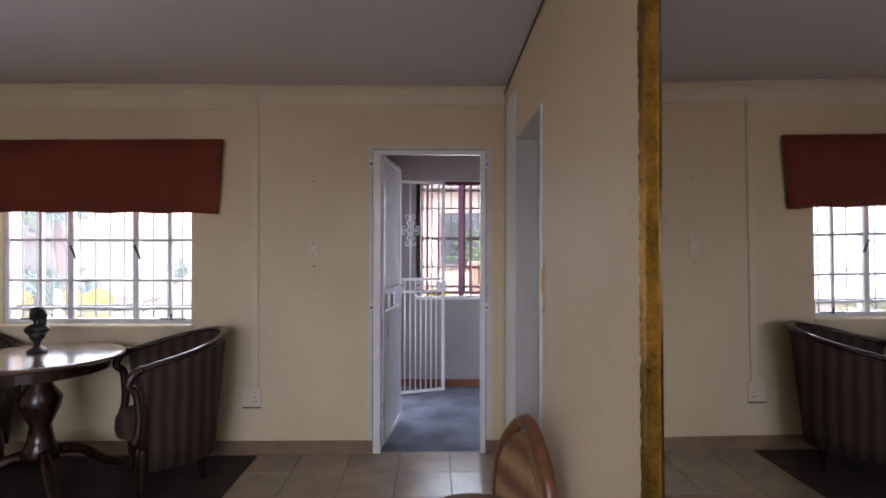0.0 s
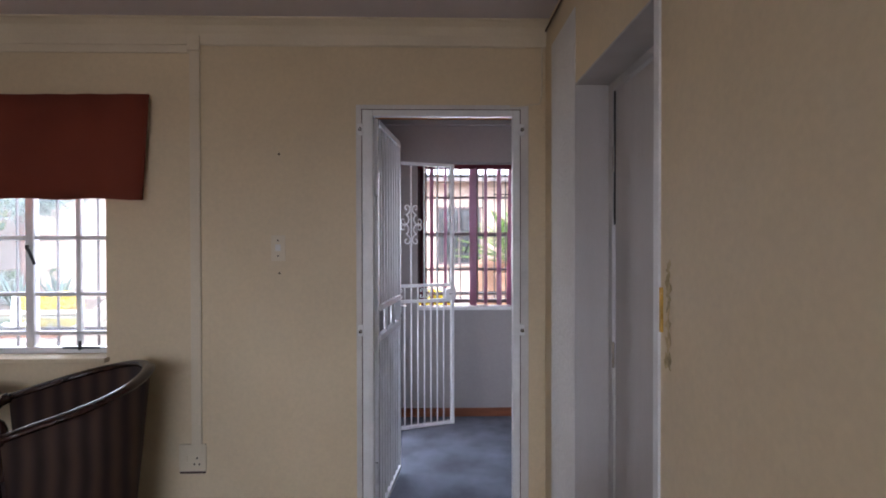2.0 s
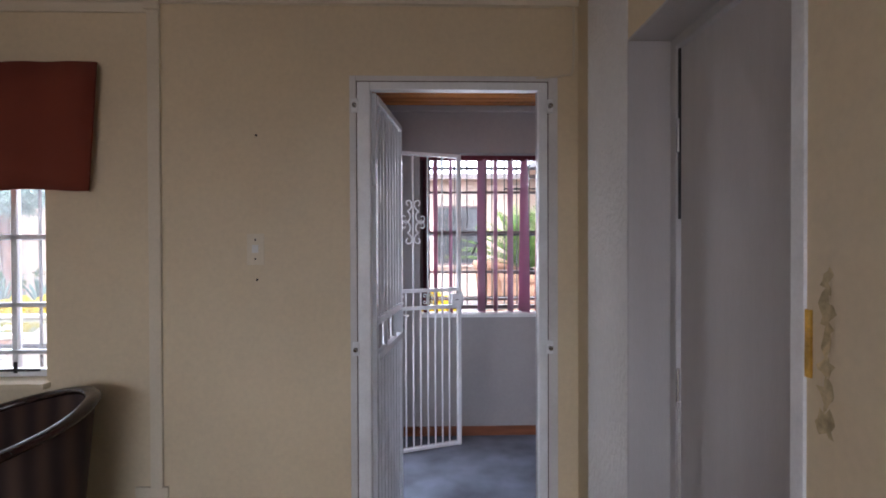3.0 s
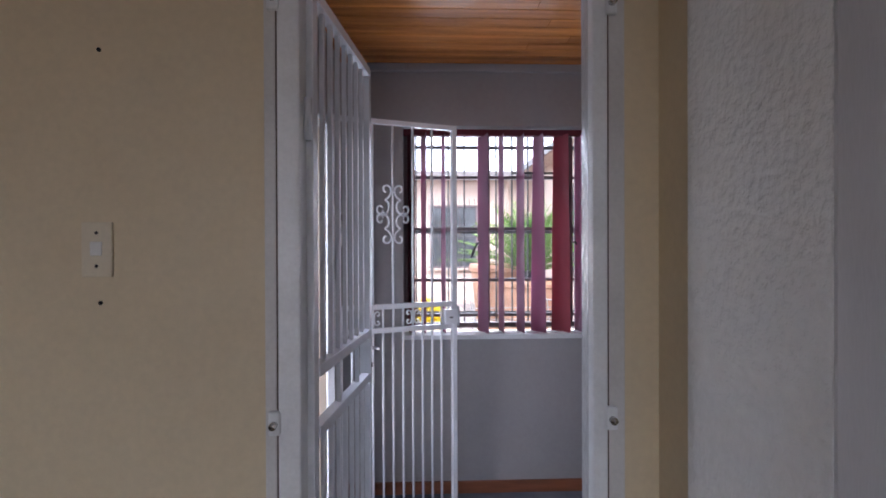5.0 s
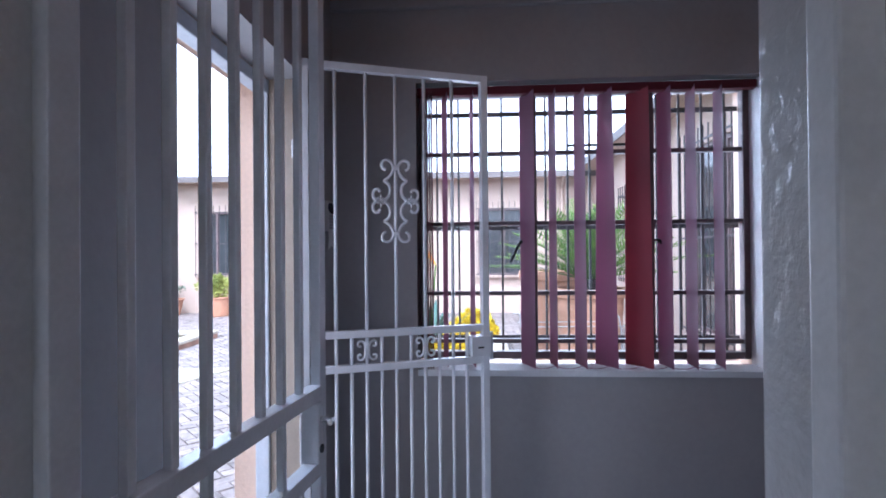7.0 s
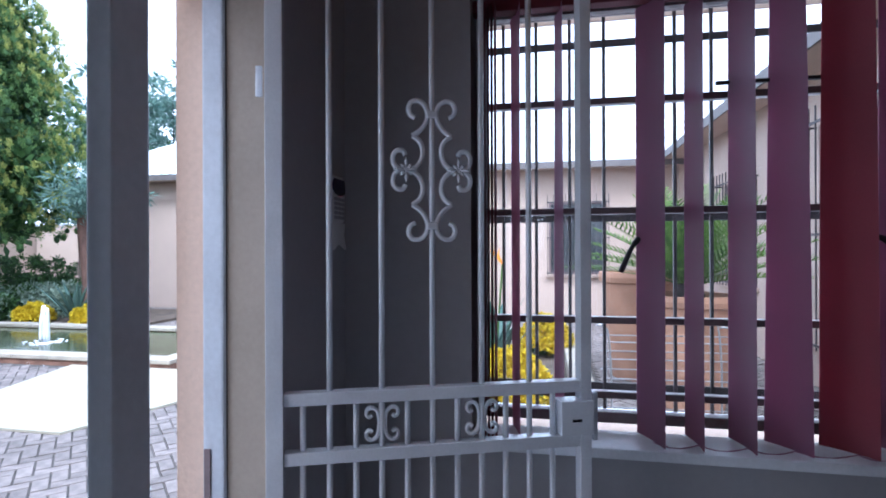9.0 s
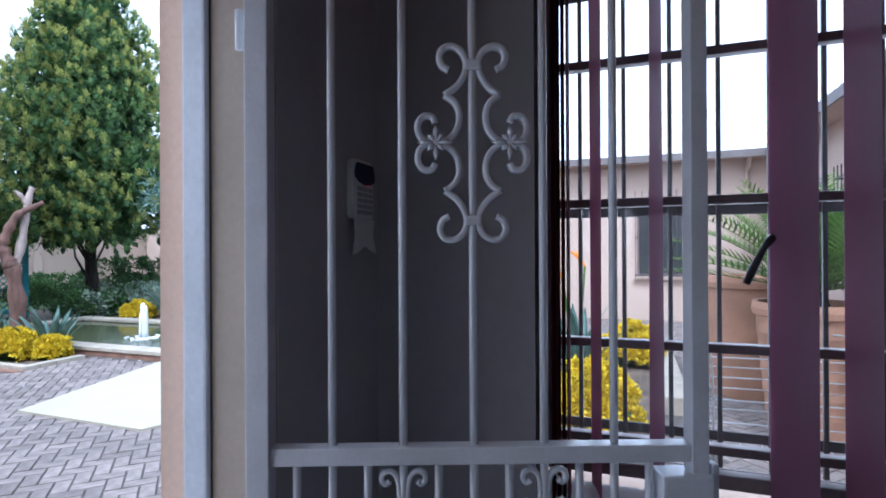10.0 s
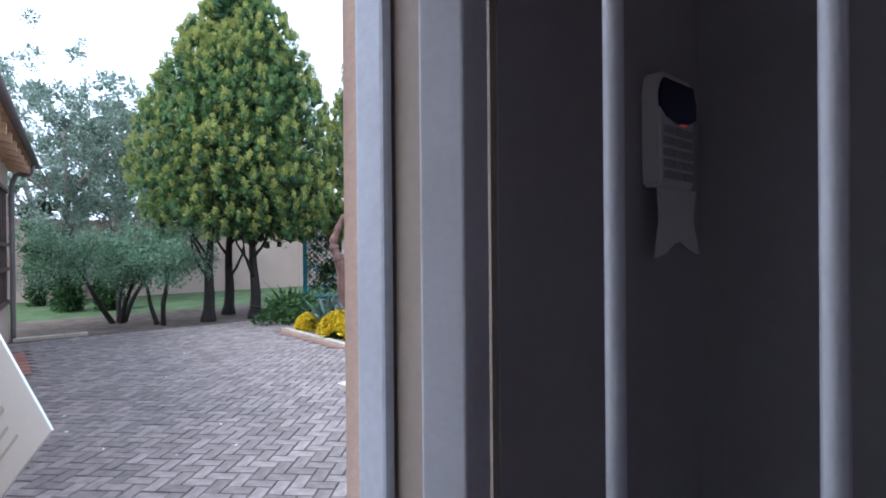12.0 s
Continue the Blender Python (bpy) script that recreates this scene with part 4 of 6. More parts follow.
for k in range(4):
    a = radians(45 + 90 * k)
    c, s = math.cos(a), math.sin(a)
    pts = smooth_line([(0.07 * c, 0.07 * s, 0.2), (0.2 * c, 0.2 * s, 0.17), (0.32 * c, 0.32 * s, 0.07), (0.42 * c, 0.42 * s, 0.022)], 4)
    part("foot", tube(pts, [0.035 - 0.012 * i / len(pts) for i in range(len(pts))], 10), DARKWOOD, tb, smooth=True)

# bust on the table, one plain carved shape
bu = bmesh.new()
lathe([(0, 0), (0.050, 0), (0.054, 0.008), (0.048, 0.018), (0.026, 0.028), (0.017, 0.042), (0.017, 0.058), (0.026, 0.07), (0.02, 0.08)], 24, bu)


def blob(bm, at, size, seed=0, amount=0.06):
    r = bmesh.ops.create_icosphere(bm, subdivisions=3, radius=1)
    for v in r["verts"]:
        k = 1 + amount * noise.noise(v.co * 3 + Vector((seed, 0, 0)))
        v.co = Vector((at[0] + v.co.x * size[0] * k, at[1] + v.co.y * size[1] * k, at[2] + v.co.z * size[2] * k))


blob(bu, (0.0, 0, 0.112), (0.046, 0.038, 0.048), 2, 0.10)
blob(bu, (-0.006, 0, 0.138), (0.060, 0.044, 0.036), 1, 0.14)
blob(bu, (0.040, 0.0, 0.142), (0.030, 0.032, 0.026), 9, 0.12)
blob(bu, (-0.046, 0.0, 0.134), (0.026, 0.030, 0.026), 10, 0.12)
blob(bu, (0.004, 0, 0.176), (0.021, 0.021, 0.040), 3)
blob(bu, (-0.012, 0, 0.224), (0.029, 0.031, 0.038), 4)
blob(bu, (-0.037, 0, 0.218), (0.009, 0.009, 0.010), 6)
blob(bu, (0.006, 0, 0.246), (0.037, 0.037, 0.030), 5, 0.45)
blob(bu, (0.032, 0, 0.226), (0.024, 0.026, 0.030), 7, 0.40)
blob(bu, (0.034, 0.012, 0.186), (0.012, 0.013, 0.034), 8, 0.30)
blob(bu, (0.030, -0.014, 0.180), (0.010, 0.011, 0.032), 11, 0.30)
bust = link_bm("bust", bu, BRONZE, smooth=True)
bust.location = (-2.584, 3.64, 0.780)
tagged(bust, "small dark bronze bust standing on the table", "bust")


def tub_chair(name, label, at, turn, fabric, wood, group="tub chairs"):
    """A barrel chair: upholstered curved shell under a sweeping wooden rim, a seat and turned legs. It faces its own -x."""
    ch = thing(name, at, label, "armchair", group, turn=turn)
    W, D = 0.33, 0.33
    n = 28
    bm = bmesh.new()
    rim = []
    cols = []
    for k in range(n + 1):
        a = radians(-118 + 236 * k / n)
        f = abs(a) / radians(118)
        h = 0.865 - 0.125 * max(0, (f - 0.15) / 0.85) ** 1.2
        x, y = D * math.cos(a) * (1.0 if abs(a) < 1.57 else 1.25), W * math.sin(a) * (1.0 if abs(a) < 1.57 else 1.0)
        if abs(a) > 1.57:
            x, y = -1.3 * (abs(a) - 1.57) * 0.28, math.copysign(W, a)
        cols.append([(x * s, y * s, z) for s, z in ((0.80, 0.14), (0.84, 0.30), (0.92, 0.55), (1.0, h - 0.01))] + [(x * s, y * s, z) for s, z in ((0.90, h - 0.012), (0.80, 0.55), (0.72, 0.40), (0.68, 0.14))])
        rim.append((x * 0.98, y * 0.98, h))
    vs = [[bm.verts.new(p) for p in c] for c in cols]
    for a, b in zip(vs, vs[1:]):
        for j in range(8):
            bm.faces.new((a[j], a[(j + 1) % 8], b[(j + 1) % 8], b[j]))
    bm.faces.new(vs[0][::-1])
    bm.faces.new(vs[-1])
    bmesh.ops.recalc_face_normals(bm, faces=bm.faces)
    part("shell", bm, fabric, ch, smooth=True)
    r = bmesh.new()
    rows = []
    for i, p in enumerate(rim):
        q = Vector(p)
        d = (Vector(rim[min(i + 1, n)]) - Vector(rim[max(i - 1, 0)])).normalized()
        s = d.cross(Vector((0, 0, 1))).normalized()
        up = s.cross(d)
        rows.append([r.verts.new(q + s * (0.027 * math.cos(t)) + up * (0.016 * math.sin(t))) for t in (2 * math.pi * j / 10 for j in range(10))])
    for a, b in zip(rows, rows[1:]):
        for j in range(10):
            r.faces.new((a[j], a[(j + 1) % 10], b[(j + 1) % 10], b[j]))
    r.faces.new(rows[0][::-1])
    r.faces.new(rows[-1])
    bmesh.ops.recalc_face_normals(r, faces=r.faces)
    part("rim_rail", r, wood, ch, smooth=True)
    for s in (1, -1):
        e = rim[-1] if s > 0 else rim[0]
        pts = smooth_line([(e[0], e[1], e[2]), (e[0] - 0.05, e[1], e[2] - 0.03), (e[0] - 0.07, e[1], e[2] - 0.09), (e[0] - 0.03, e[1], e[2] - 0.14), (e[0] - 0.02, e[1], 0.42), (e[0] - 0.045, e[1], 0.33)], 4)
        part("arm_post", tube(pts, 0.024, 10), wood, ch, smooth=True)
    part("seat", lathe([(0, 0.30), (0.215, 0.30), (0.225, 0.34), (0.22, 0.40), (0.20, 0.425), (0.0, 0.435)], 32), fabric, ch, smooth=True).matrix_local = pose(-0.06, 0, 0)
    part("seat_rail", lathe([(0.17, 0.24), (0.20, 0.24), (0.205, 0.2995), (0.0, 0.2995)], 32), wood, ch).matrix_local = pose(-0.02, 0, 0)
    for x, y in ((-0.16, 0.2), (-0.16, -0.2), (0.15, 0.14), (0.15, -0.14)):
        part("leg", tube(smooth_line([(x, y, 0.26), (x * 1.05, y * 1.03, 0.14), (x * 1.1, y * 1.1, 0.0)]), [0.026] * 5 + [0.018] * 4, 10), wood, ch, smooth=True)
    return ch


tub_chair("tub_chair", "dark wooden barrel chair with striped upholstery beside the table", (-1.84, 3.715, 0.008), 36, STRIPE, DARKWOOD)
tub_chair("tub_chair", "dark wooden barrel chair with striped upholstery at the table's far side", (-3.20, 3.72, 0.008), 150, STRIPE, DARKWOOD)

# wooden chair by the east wall
wc = thing("wooden_chair", (0.125, 2.42, 0), "brown wooden chair with a striped padded back beside the wall", "chair", turn=-72)
bm = bmesh.new()
out_ = [(-0.20, 0.40), (-0.205, 0.50), (-0.18, 0.60), (-0.105, 0.70), (0, 0.765), (0.105, 0.70), (0.18, 0.60), (0.205, 0.50), (0.20, 0.40)]
pad = smooth_line([(x * 0.82, 0, 0.40 + (z - 0.40) * 0.88) for x, z in out_], 3)
fa = [bm.verts.new((p.x, -0.03 - 0.12 * (p.z - 0.4) * -0.6, p.z)) for p in pad]
ba = [bm.verts.new((p.x, 0.0 + 0.12 * (p.z - 0.4) * 0.6, p.z)) for p in pad]
bm.faces.new(fa)
bm.faces.new(ba[::-1])
for k in range(len(pad)):
    bm.faces.new((fa[k], ba[k], ba[(k + 1) % len(pad)], fa[(k + 1) % len(pad)]))
bmesh.ops.recalc_face_normals(bm, faces=bm.faces)
part("backrest", bm, STRIPE2, wc)
part("back_frame", tube([(p.x, 0.072 * (p.z - 0.4), p.z) for p in smooth_line([(x, 0, z) for x, z in out_], 3)], 0.026, 10), WARMWOOD, wc, smooth=True)
part("seat", lathe([(0, 0.36), (0.20, 0.36), (0.215, 0.40), (0.20, 0.43), (0, 0.44)], 28), STRIPE2, wc, smooth=True).matrix_local = pose(0, -0.19, 0)
for x, y in ((-0.18, 0.0), (0.18, 0.0), (-0.16, -0.34), (0.16, -0.34)):
    part("leg", tube([(x, y, 0.41), (x * 1.05, y * 1.04, 0.2), (x * 1.1, y * 1.06, 0.0)], [0.022, 0.02, 0.015], 8), WARMWOOD, wc, smooth=True)

tagged(link_bm("rug", box(-3.9, -1.40, 2.2, 4.02, 0.0, 0.008, 0.002), RUG), "dark brown rug under the table and chairs", "rug")

# gilt mirror on the east wall
mr = thing("gilt_mirror", (RIGHT_X - 0.013, 0.88, 1.18), "large wall mirror in a carved gilt frame", "mirror")
mr.matrix_world = pose(RIGHT_X - 0.013, 0.88, 1.18, 0, -0.6, -0.43)   # hangs a little forward
HW, HH = 0.70, 1.02
part("glass", box(-0.012, -0.008, -HW + 0.06, HW - 0.06, -HH + 0.06, HH - 0.06), MIRROR, mr, "silvered mirror glass")
fprof = [(0.0, 0.0), (0.0, -0.012), (0.012, -0.024), (0.026, -0.03), (0.038, -0.024), (0.048, -0.03), (0.062, -0.028), (0.075, -0.014), (0.085, -0.012), (0.085, 0.0)]


def frame_side(a, b, inward):
    """One mitred side of the frame from corner a to b (y, z)."""
    bm = bmesh.new()
    rows = []
    A, B = Vector((0, *a)), Vector((0, *b))
    d = (B - A).normalized()
    n_ = Vector((0, *inward))
    steps = 70
    for i in range(steps + 1):
        row = []
        for w, dx in fprof:
            lo, hi = A + d * w, B - d * w
            wob = 0.0022 * math.sin(i * 2.1) if 0.01 < w < 0.03 else 0.0
            p = lo + (hi - lo) * (i / steps) + n_ * w
            row.append(bm.verts.new((dx * 1.0 - wob, p.y, p.z)))
        rows.append(row)
    for r, s in zip(rows, rows[1:]):
        for k in range(len(fprof) - 1):
            bm.faces.new((r[k], r[k + 1], s[k + 1], s[k]))
    bmesh.ops.recalc_face_normals(bm, faces=bm.faces)
    return bm


for a, b, n_ in (((-HW, -HH), (HW, -HH), (0, 1)), ((HW, HH), (-HW, HH), (0, -1)), ((HW, -HH), (HW, HH), (-1, 0)), ((-HW, HH), (-HW, -HH), (1, 0))):
    part("frame_side", frame_side(a, b, n_), GILT, mr, smooth=True)
for k in range(58):
    z = -HH + 0.05 + k * 0.035
    if z < HH - 0.05:
        bm = bmesh.new()
        blob(bm, (-0.013, HW + 0.001, z), (0.008, 0.004 + 0.002 * math.sin(k * 1.9), 0.013), k, 0.25)
        part("leaf_bead", bm, GILT, mr, smooth=True)

# ---- outside ----
G = -0.12
structure("ground", box(-400, 400, 4.32, 900, G - 0.3, G - 0.06), SOIL, "bare ground reaching to the horizon", "ground")
structure("ground_behind", box(-400, 400, -600, 4.3195, G - 0.3, G - 0.1), SOIL, "bare ground behind the house", "ground")
structure("paving_bed", box(-11.9, 4.0, 4.31, 17.0, G - 0.06, G - 0.012), SAND, "sandy bed under the brick paving", "paving")
structure("lawn", box(-24, -15.2, 5.2, 22, G - 0.055, G - 0.02), LAWN, "mown green lawn below the boundary wall", "lawn")
structure("lawn_soil", box(-15.199, -11.901, 4.6, 22.0, G - 0.06, G - 0.005), SOIL, "bare brown soil strip under the trees", "soil")


def house_wall(axis, a0, a1, u0, u1, z1, openings=()):
    return wall_mesh(axis, a0, a1, u0, u1, G - 0.05, z1, openings)


def barred_window(parent, x0, x1, z0, z1, y, face="y", sign=-1):
    """A dim window with a spiked steel guard standing off the wall; face: the wall's axis."""
    def bx(u0, u1, d0, d1, c0, c1, bev=0.0):
        d0, d1 = sorted((y + sign * d0, y + sign * d1))
        return box(u0, u1, d0, d1, c0, c1, bev) if face == "y" else box(d0, d1, u0, u1, c0, c1, bev)
    w = part("window", bx(x0, x1, -0.10, -0.08, z0, z1), WINDARK, parent, "dim barred window")
    for a, b, c, d in ((x0, x1, z1 - 0.05, z1), (x0, x1, z0, z0 + 0.05), (x0, x0 + 0.05, z0 + 0.0505, z1 - 0.0505), (x1 - 0.05, x1, z0 + 0.0505, z1 - 0.0505), ((x0 + x1) / 2 - 0.025, (x0 + x1) / 2 + 0.025, z0 + 0.0505, z1 - 0.0505)):
        part("window_frame", bx(a, b, -0.079, -0.03, c, d, 0.004), STEELBROWN, w)
    part("window_sill", bx(x0 - 0.06, x1 + 0.06, 0.0, 0.09, z0 - 0.07, z0 - 0.005, 0.01), PEACHPALE, w)
    n = max(3, int((x1 - x0) / 0.13))
    for k in range(n + 1):
        u = x0 - 0.03 + (x1 - x0 + 0.06) * k / n
        part("guard_bar", bx(u - 0.007, u + 0.007, 0.14, 0.154, z0 - 0.03, z1 + 0.16), BARBLACK, w)
    for z in (z0 + 0.03, (z0 + z1) / 2, z1 - 0.02):
        part("guard_rail", bx(x0 - 0.05, x1 + 0.05, 0.155, 0.165, z - 0.014, z + 0.014), BARBLACK, w)
    for u in (x0 - 0.04, x1 + 0.04):
        part("guard_bracket", bx(u - 0.008, u + 0.008, 0.0, 0.139, z1 - 0.03, z1 - 0.01), BARBLACK, w)


def ribbed_roof(p0, p1, q0, q1, rib=0.25):
    """A ribbed roof sheet between the eave p0-p1 and the ridge q0-q1."""
    bm = bmesh.new()
    p0, p1, q0, q1 = map(Vector, (p0, p1, q0, q1))
    n = max(4, int((p1 - p0).length / rib))
    rows = []
    for k in range(n + 1):
        for off, h in ((0.0, 0.0), (0.35, 0.0), (0.42, 0.03), (0.58, 0.03), (0.65, 0.0)):
            t = min((k + off) / n, 1.0)
            rows.append((bm.verts.new(p0.lerp(p1, t) + Vector((0, 0, h))), bm.verts.new(q0.lerp(q1, t) + Vector((0, 0, h)))))
            if k == n:
                break
    for a, b in zip(rows, rows[1:]):
        bm.faces.new((a[0], b[0], b[1], a[1]))
    return bm


far = thing("far_building", (0, 0, 0), "pale peach single-storey building with a light metal roof", "building")
FY = 17.0
W1, W2 = (-0.10, 1.2, 0.82, 2.5), (-7.35, -6.45, 0.85, 2.5)
part("wall", house_wall("y", FY, FY + 0.25, -13.0, 4.0, 3.35, [W1, W2]), PEACHPALE, far)
part("end_wall", house_wall("x", -13.0, -12.75, FY + 0.251, 25, 3.35), PEACHPALE, far)
part("roof", ribbed_roof((-13.4, FY - 0.45, 3.38), (6.0, FY - 0.45, 3.38), (-13.4, 22.0, 5.5), (6.0, 22.0, 5.5)), ROOFMETAL, far)
part("fascia", box(-13.4, 6.0, FY - 0.47, FY - 0.44, 3.22, 3.37), FASCIA, far)
part("soffit", box(-13.4, 6.0, FY - 0.4395, FY - 0.001, 3.24, 3.26), PEACHPALE, far)
barred_window(far, *W1, FY)
barred_window(far, *W2, FY)
part("downpipe", tube(smooth_line([(2.0, FY - 0.4, 3.25), (2.0, FY - 0.2, 3.05), (2.0, FY - 0.06, 2.85), (2.0, FY - 0.06, 1.5), (2.0, FY - 0.06, G)]), 0.04, 10), PEACHPALE, far, smooth=True)
# dark sheet added behind the windows; its colour stands for the unlit rooms
part("dark_room_sheet", box(-12.7, 4.0, FY + 0.8, FY + 0.85, G, 3.3), WINDARK, far)

side_b = thing("side_wing", (0, 0, 0), "pale peach wing with spiked guards over its windows", "building")
SX = 2.75
WS = [(9.1, 10.9, 0.35, 2.75), (12.6, 14.0, 0.85, 2.45)]
part("wall", house_wall("x", SX, SX + 0.25, 6.2, FY - 0.001, 3.45, WS), PEACHPALE, side_b)
part("roof", ribbed_roof((SX - 0.45, FY + 3, 3.48), (SX - 0.45, 5.8, 3.48), (SX + 4, FY + 3, 5.2), (SX + 4, 5.8, 5.2)), ROOFMETAL, side_b)
part("fascia", box(SX - 0.47, SX - 0.44, 5.8, FY - 0.5, 3.32, 3.47), FASCIA, side_b)
part("soffit", box(SX - 0.4395, SX - 0.001, 5.8, FY - 0.5, 3.34, 3.36), PEACHPALE, side_b)
for w in WS:
    barred_window(side_b, *w, SX, face="x")
# another added sheet, coloured as dark as the wing's unlit inside
part("dark_room_sheet", box(SX + 0.8, SX + 0.85, 6.2, FY, G, 3.3), WINDARK, side_b)

# wing along the yard with timber rafter ends
wing = thing("west_wing", (-12.2, 5.46, 0), "peach wing with timber rafter ends under a dark gutter", "building", turn=-6.0)
part("wall", wall_mesh("y", -0.25, 0.0, 0.0, 7.6, G - 0.05, 3.0, [(0.25, 2.6, 0.55, 2.45)]), PEACHPALE, wing)
part("end_wall", wall_mesh("x", 0.0, 0.25, -4.0, -0.2505, G - 0.05, 3.0), PEACHPALE, wing)
part("roof", ribbed_roof((-0.5, 0.36, 3.02), (7.6, 0.36, 3.02), (-0.5, -4.0, 4.5), (7.6, -4.0, 4.5)), FASCIA, wing)
part("gutter", tube([(-0.5, 0.38, 2.97), (7.6, 0.38, 2.97)], 0.05, 10), FASCIA, wing, smooth=True)
for k in range(13):
    x = -0.4 + 0.62 * k
    bm = box(x - 0.035, x + 0.035, -0.12, 0.32, 2.84, 2.97, 0.004)
    for v in bm.verts:
        v.co.z -= 0.30 * v.co.y
    part("rafter_end", bm, TIMBER, wing)
part("soffit_board", box(-0.48, 7.6, 0.002, 0.34, 2.985, 2.995), TIMBER, wing, "pale timber soffit")
part("downpipe", tube(smooth_line([(0.05, 0.36, 2.93), (0.05, 0.28, 2.75), (0.05, 0.07, 2.6), (0.05, 0.06, 1.2), (0.05, 0.06, G)]), 0.04, 10), FASCIA, wing, smooth=True)
wf = part("window", box(0.25, 2.6, -0.08, -0.06, 0.55, 2.45), WINDARK, wing, "brown wooden window")
for k in range(8):
    x = 0.25 + 2.29 * k / 7
    part("window_frame", box(x, x + 0.06, -0.05, 0.0, 0.55, 2.45, 0.004), BROWNSHUTTER, wf)
for z in (0.55, 1.1, 1.5, 2.39):
    part("window_frame", box(0.25, 2.6, 0.001, 0.04, z, z + 0.06, 0.004), BROWNSHUTTER, wf)

bw = thing("boundary_wall", (0, 0, 0), "cream rendered boundary wall behind the lawn", "wall", kind="structure")
part("wall", wall_mesh("x", -21.2, -21.0, -4, 23.0, G - 0.1, 2.35), PEACHPALE, bw)
part("coping", box(-21.25, -20.95, -4, 23.0, 2.351, 2.42, 0.01), PEACHPALE, bw)
part("wall", wall_mesh("y", 22.8, 23.0, -20.949, -13.0, G - 0.1, 2.45), PEACHPALE, bw)
for k in range(9):
    part("pier", box(-20.999, -20.93, -3 + 3.0 * k, -2.7 + 3.0 * k, G - 0.1, 2.349, 0.01), PEACHPALE, bw)

# pond with a stone coping and a small jet
pond = thing("pond", (0, 0, G), "shallow ornamental pond with a pale stone coping", "pond")
PX0, PX1, PY0, PY1 = -11.6, -4.9, 10.4, 13.1
K = 0.26
part("water", box(PX0 + K, PX1 - K, PY0 + K, PY1 - K, 0.0, 0.055), WATER, pond, "dark still water")
rng = random.Random(11)
for (x0, x1, y0, y1, lx) in ((PX0, PX1, PY0, PY0 + K, True), (PX0, PX1, PY1 - K, PY1, True), (PX0, PX0 + K, PY0 + K, PY1 - K, False), (PX1 - K, PX1, PY0 + K, PY1 - K, False)):
    n = int((x1 - x0 if lx else y1 - y0) / 0.6)
    for k in range(n):
        h = 0.125 + rng.uniform(-.004, .004)
        if lx:
            a, b = x0 + (x1 - x0) * k / n, x0 + (x1 - x0) * (k + 1) / n
            bm = box(a + 0.004, b - 0.004, y0 - 0.015, y1 + 0.015, 0.066, h, 0.012)
        else:
            a, b = y0 + (y1 - y0) * k / n, y0 + (y1 - y0) * (k + 1) / n
            bm = box(x0, x1, a + 0.004, b - 0.004, 0.066, h, 0.012)
        part("coping_stone", bm, KERB, pond)
    part("brick_course", box(x0 + 0.01, x1 - 0.01, y0 + 0.01, y1 - 0.01, -0.02, 0.065), REDBRICK, pond, "red-brown brick base")
jet = bmesh.new()
rng = random.Random(2)
for k in range(26):
    a, r = rng.uniform(0, 6.28), rng.uniform(0.0, 0.05)
    h = rng.uniform(0.42, 0.60)
    x, y = r * math.cos(a), r * math.sin(a)
    add_tube(jet, smooth_line([(x * 0.3, y * 0.3, 0.0), (x * 0.5, y * 0.5, h * 0.7), (x, y, h), (x * 1.5, y * 1.5, h * 0.8), (x * 1.8, y * 1.8, 0.0)], 3), 0.014, 6)
for k in range(40):
    a, r = rng.uniform(0, 6.28), rng.uniform(0.08, 0.32)
    add_tube(jet, [(r * math.cos(a), r * math.sin(a), 0), (r * math.cos(a + 0.3), r * math.sin(a + 0.3), 0.012)], [0.02, 0.008], 5)
fj = link_bm("fountain_jet", jet, FOAM, smooth=True)
fj.location = (-8.1, 11.55, G + 0.055)
tagged(fj, "white water jet rising from the pond", "fountain")

# cream slab lying on the paving
bm = bmesh.new()
quad = [(-4.15, 8.14), (-3.35, 10.38), (-6.35, 10.38), (-5.75, 8.16)]
lo = [bm.verts.new((x, y, G + 0.0)) for x, y in quad]
hi = [bm.verts.new((x, y, G + 0.022)) for x, y in quad]
bm.faces.new(hi)
bm.faces.new(lo[::-1])
for k in range(4):
    bm.faces.new((lo[k], lo[(k + 1) % 4], hi[(k + 1) % 4], hi[k]))
bmesh.ops.recalc_face_normals(bm, faces=bm.faces)
tagged(link_bm("cream_mat", bm, CREAMSLAB), "large bright cream mat lying on the paving", "mat")


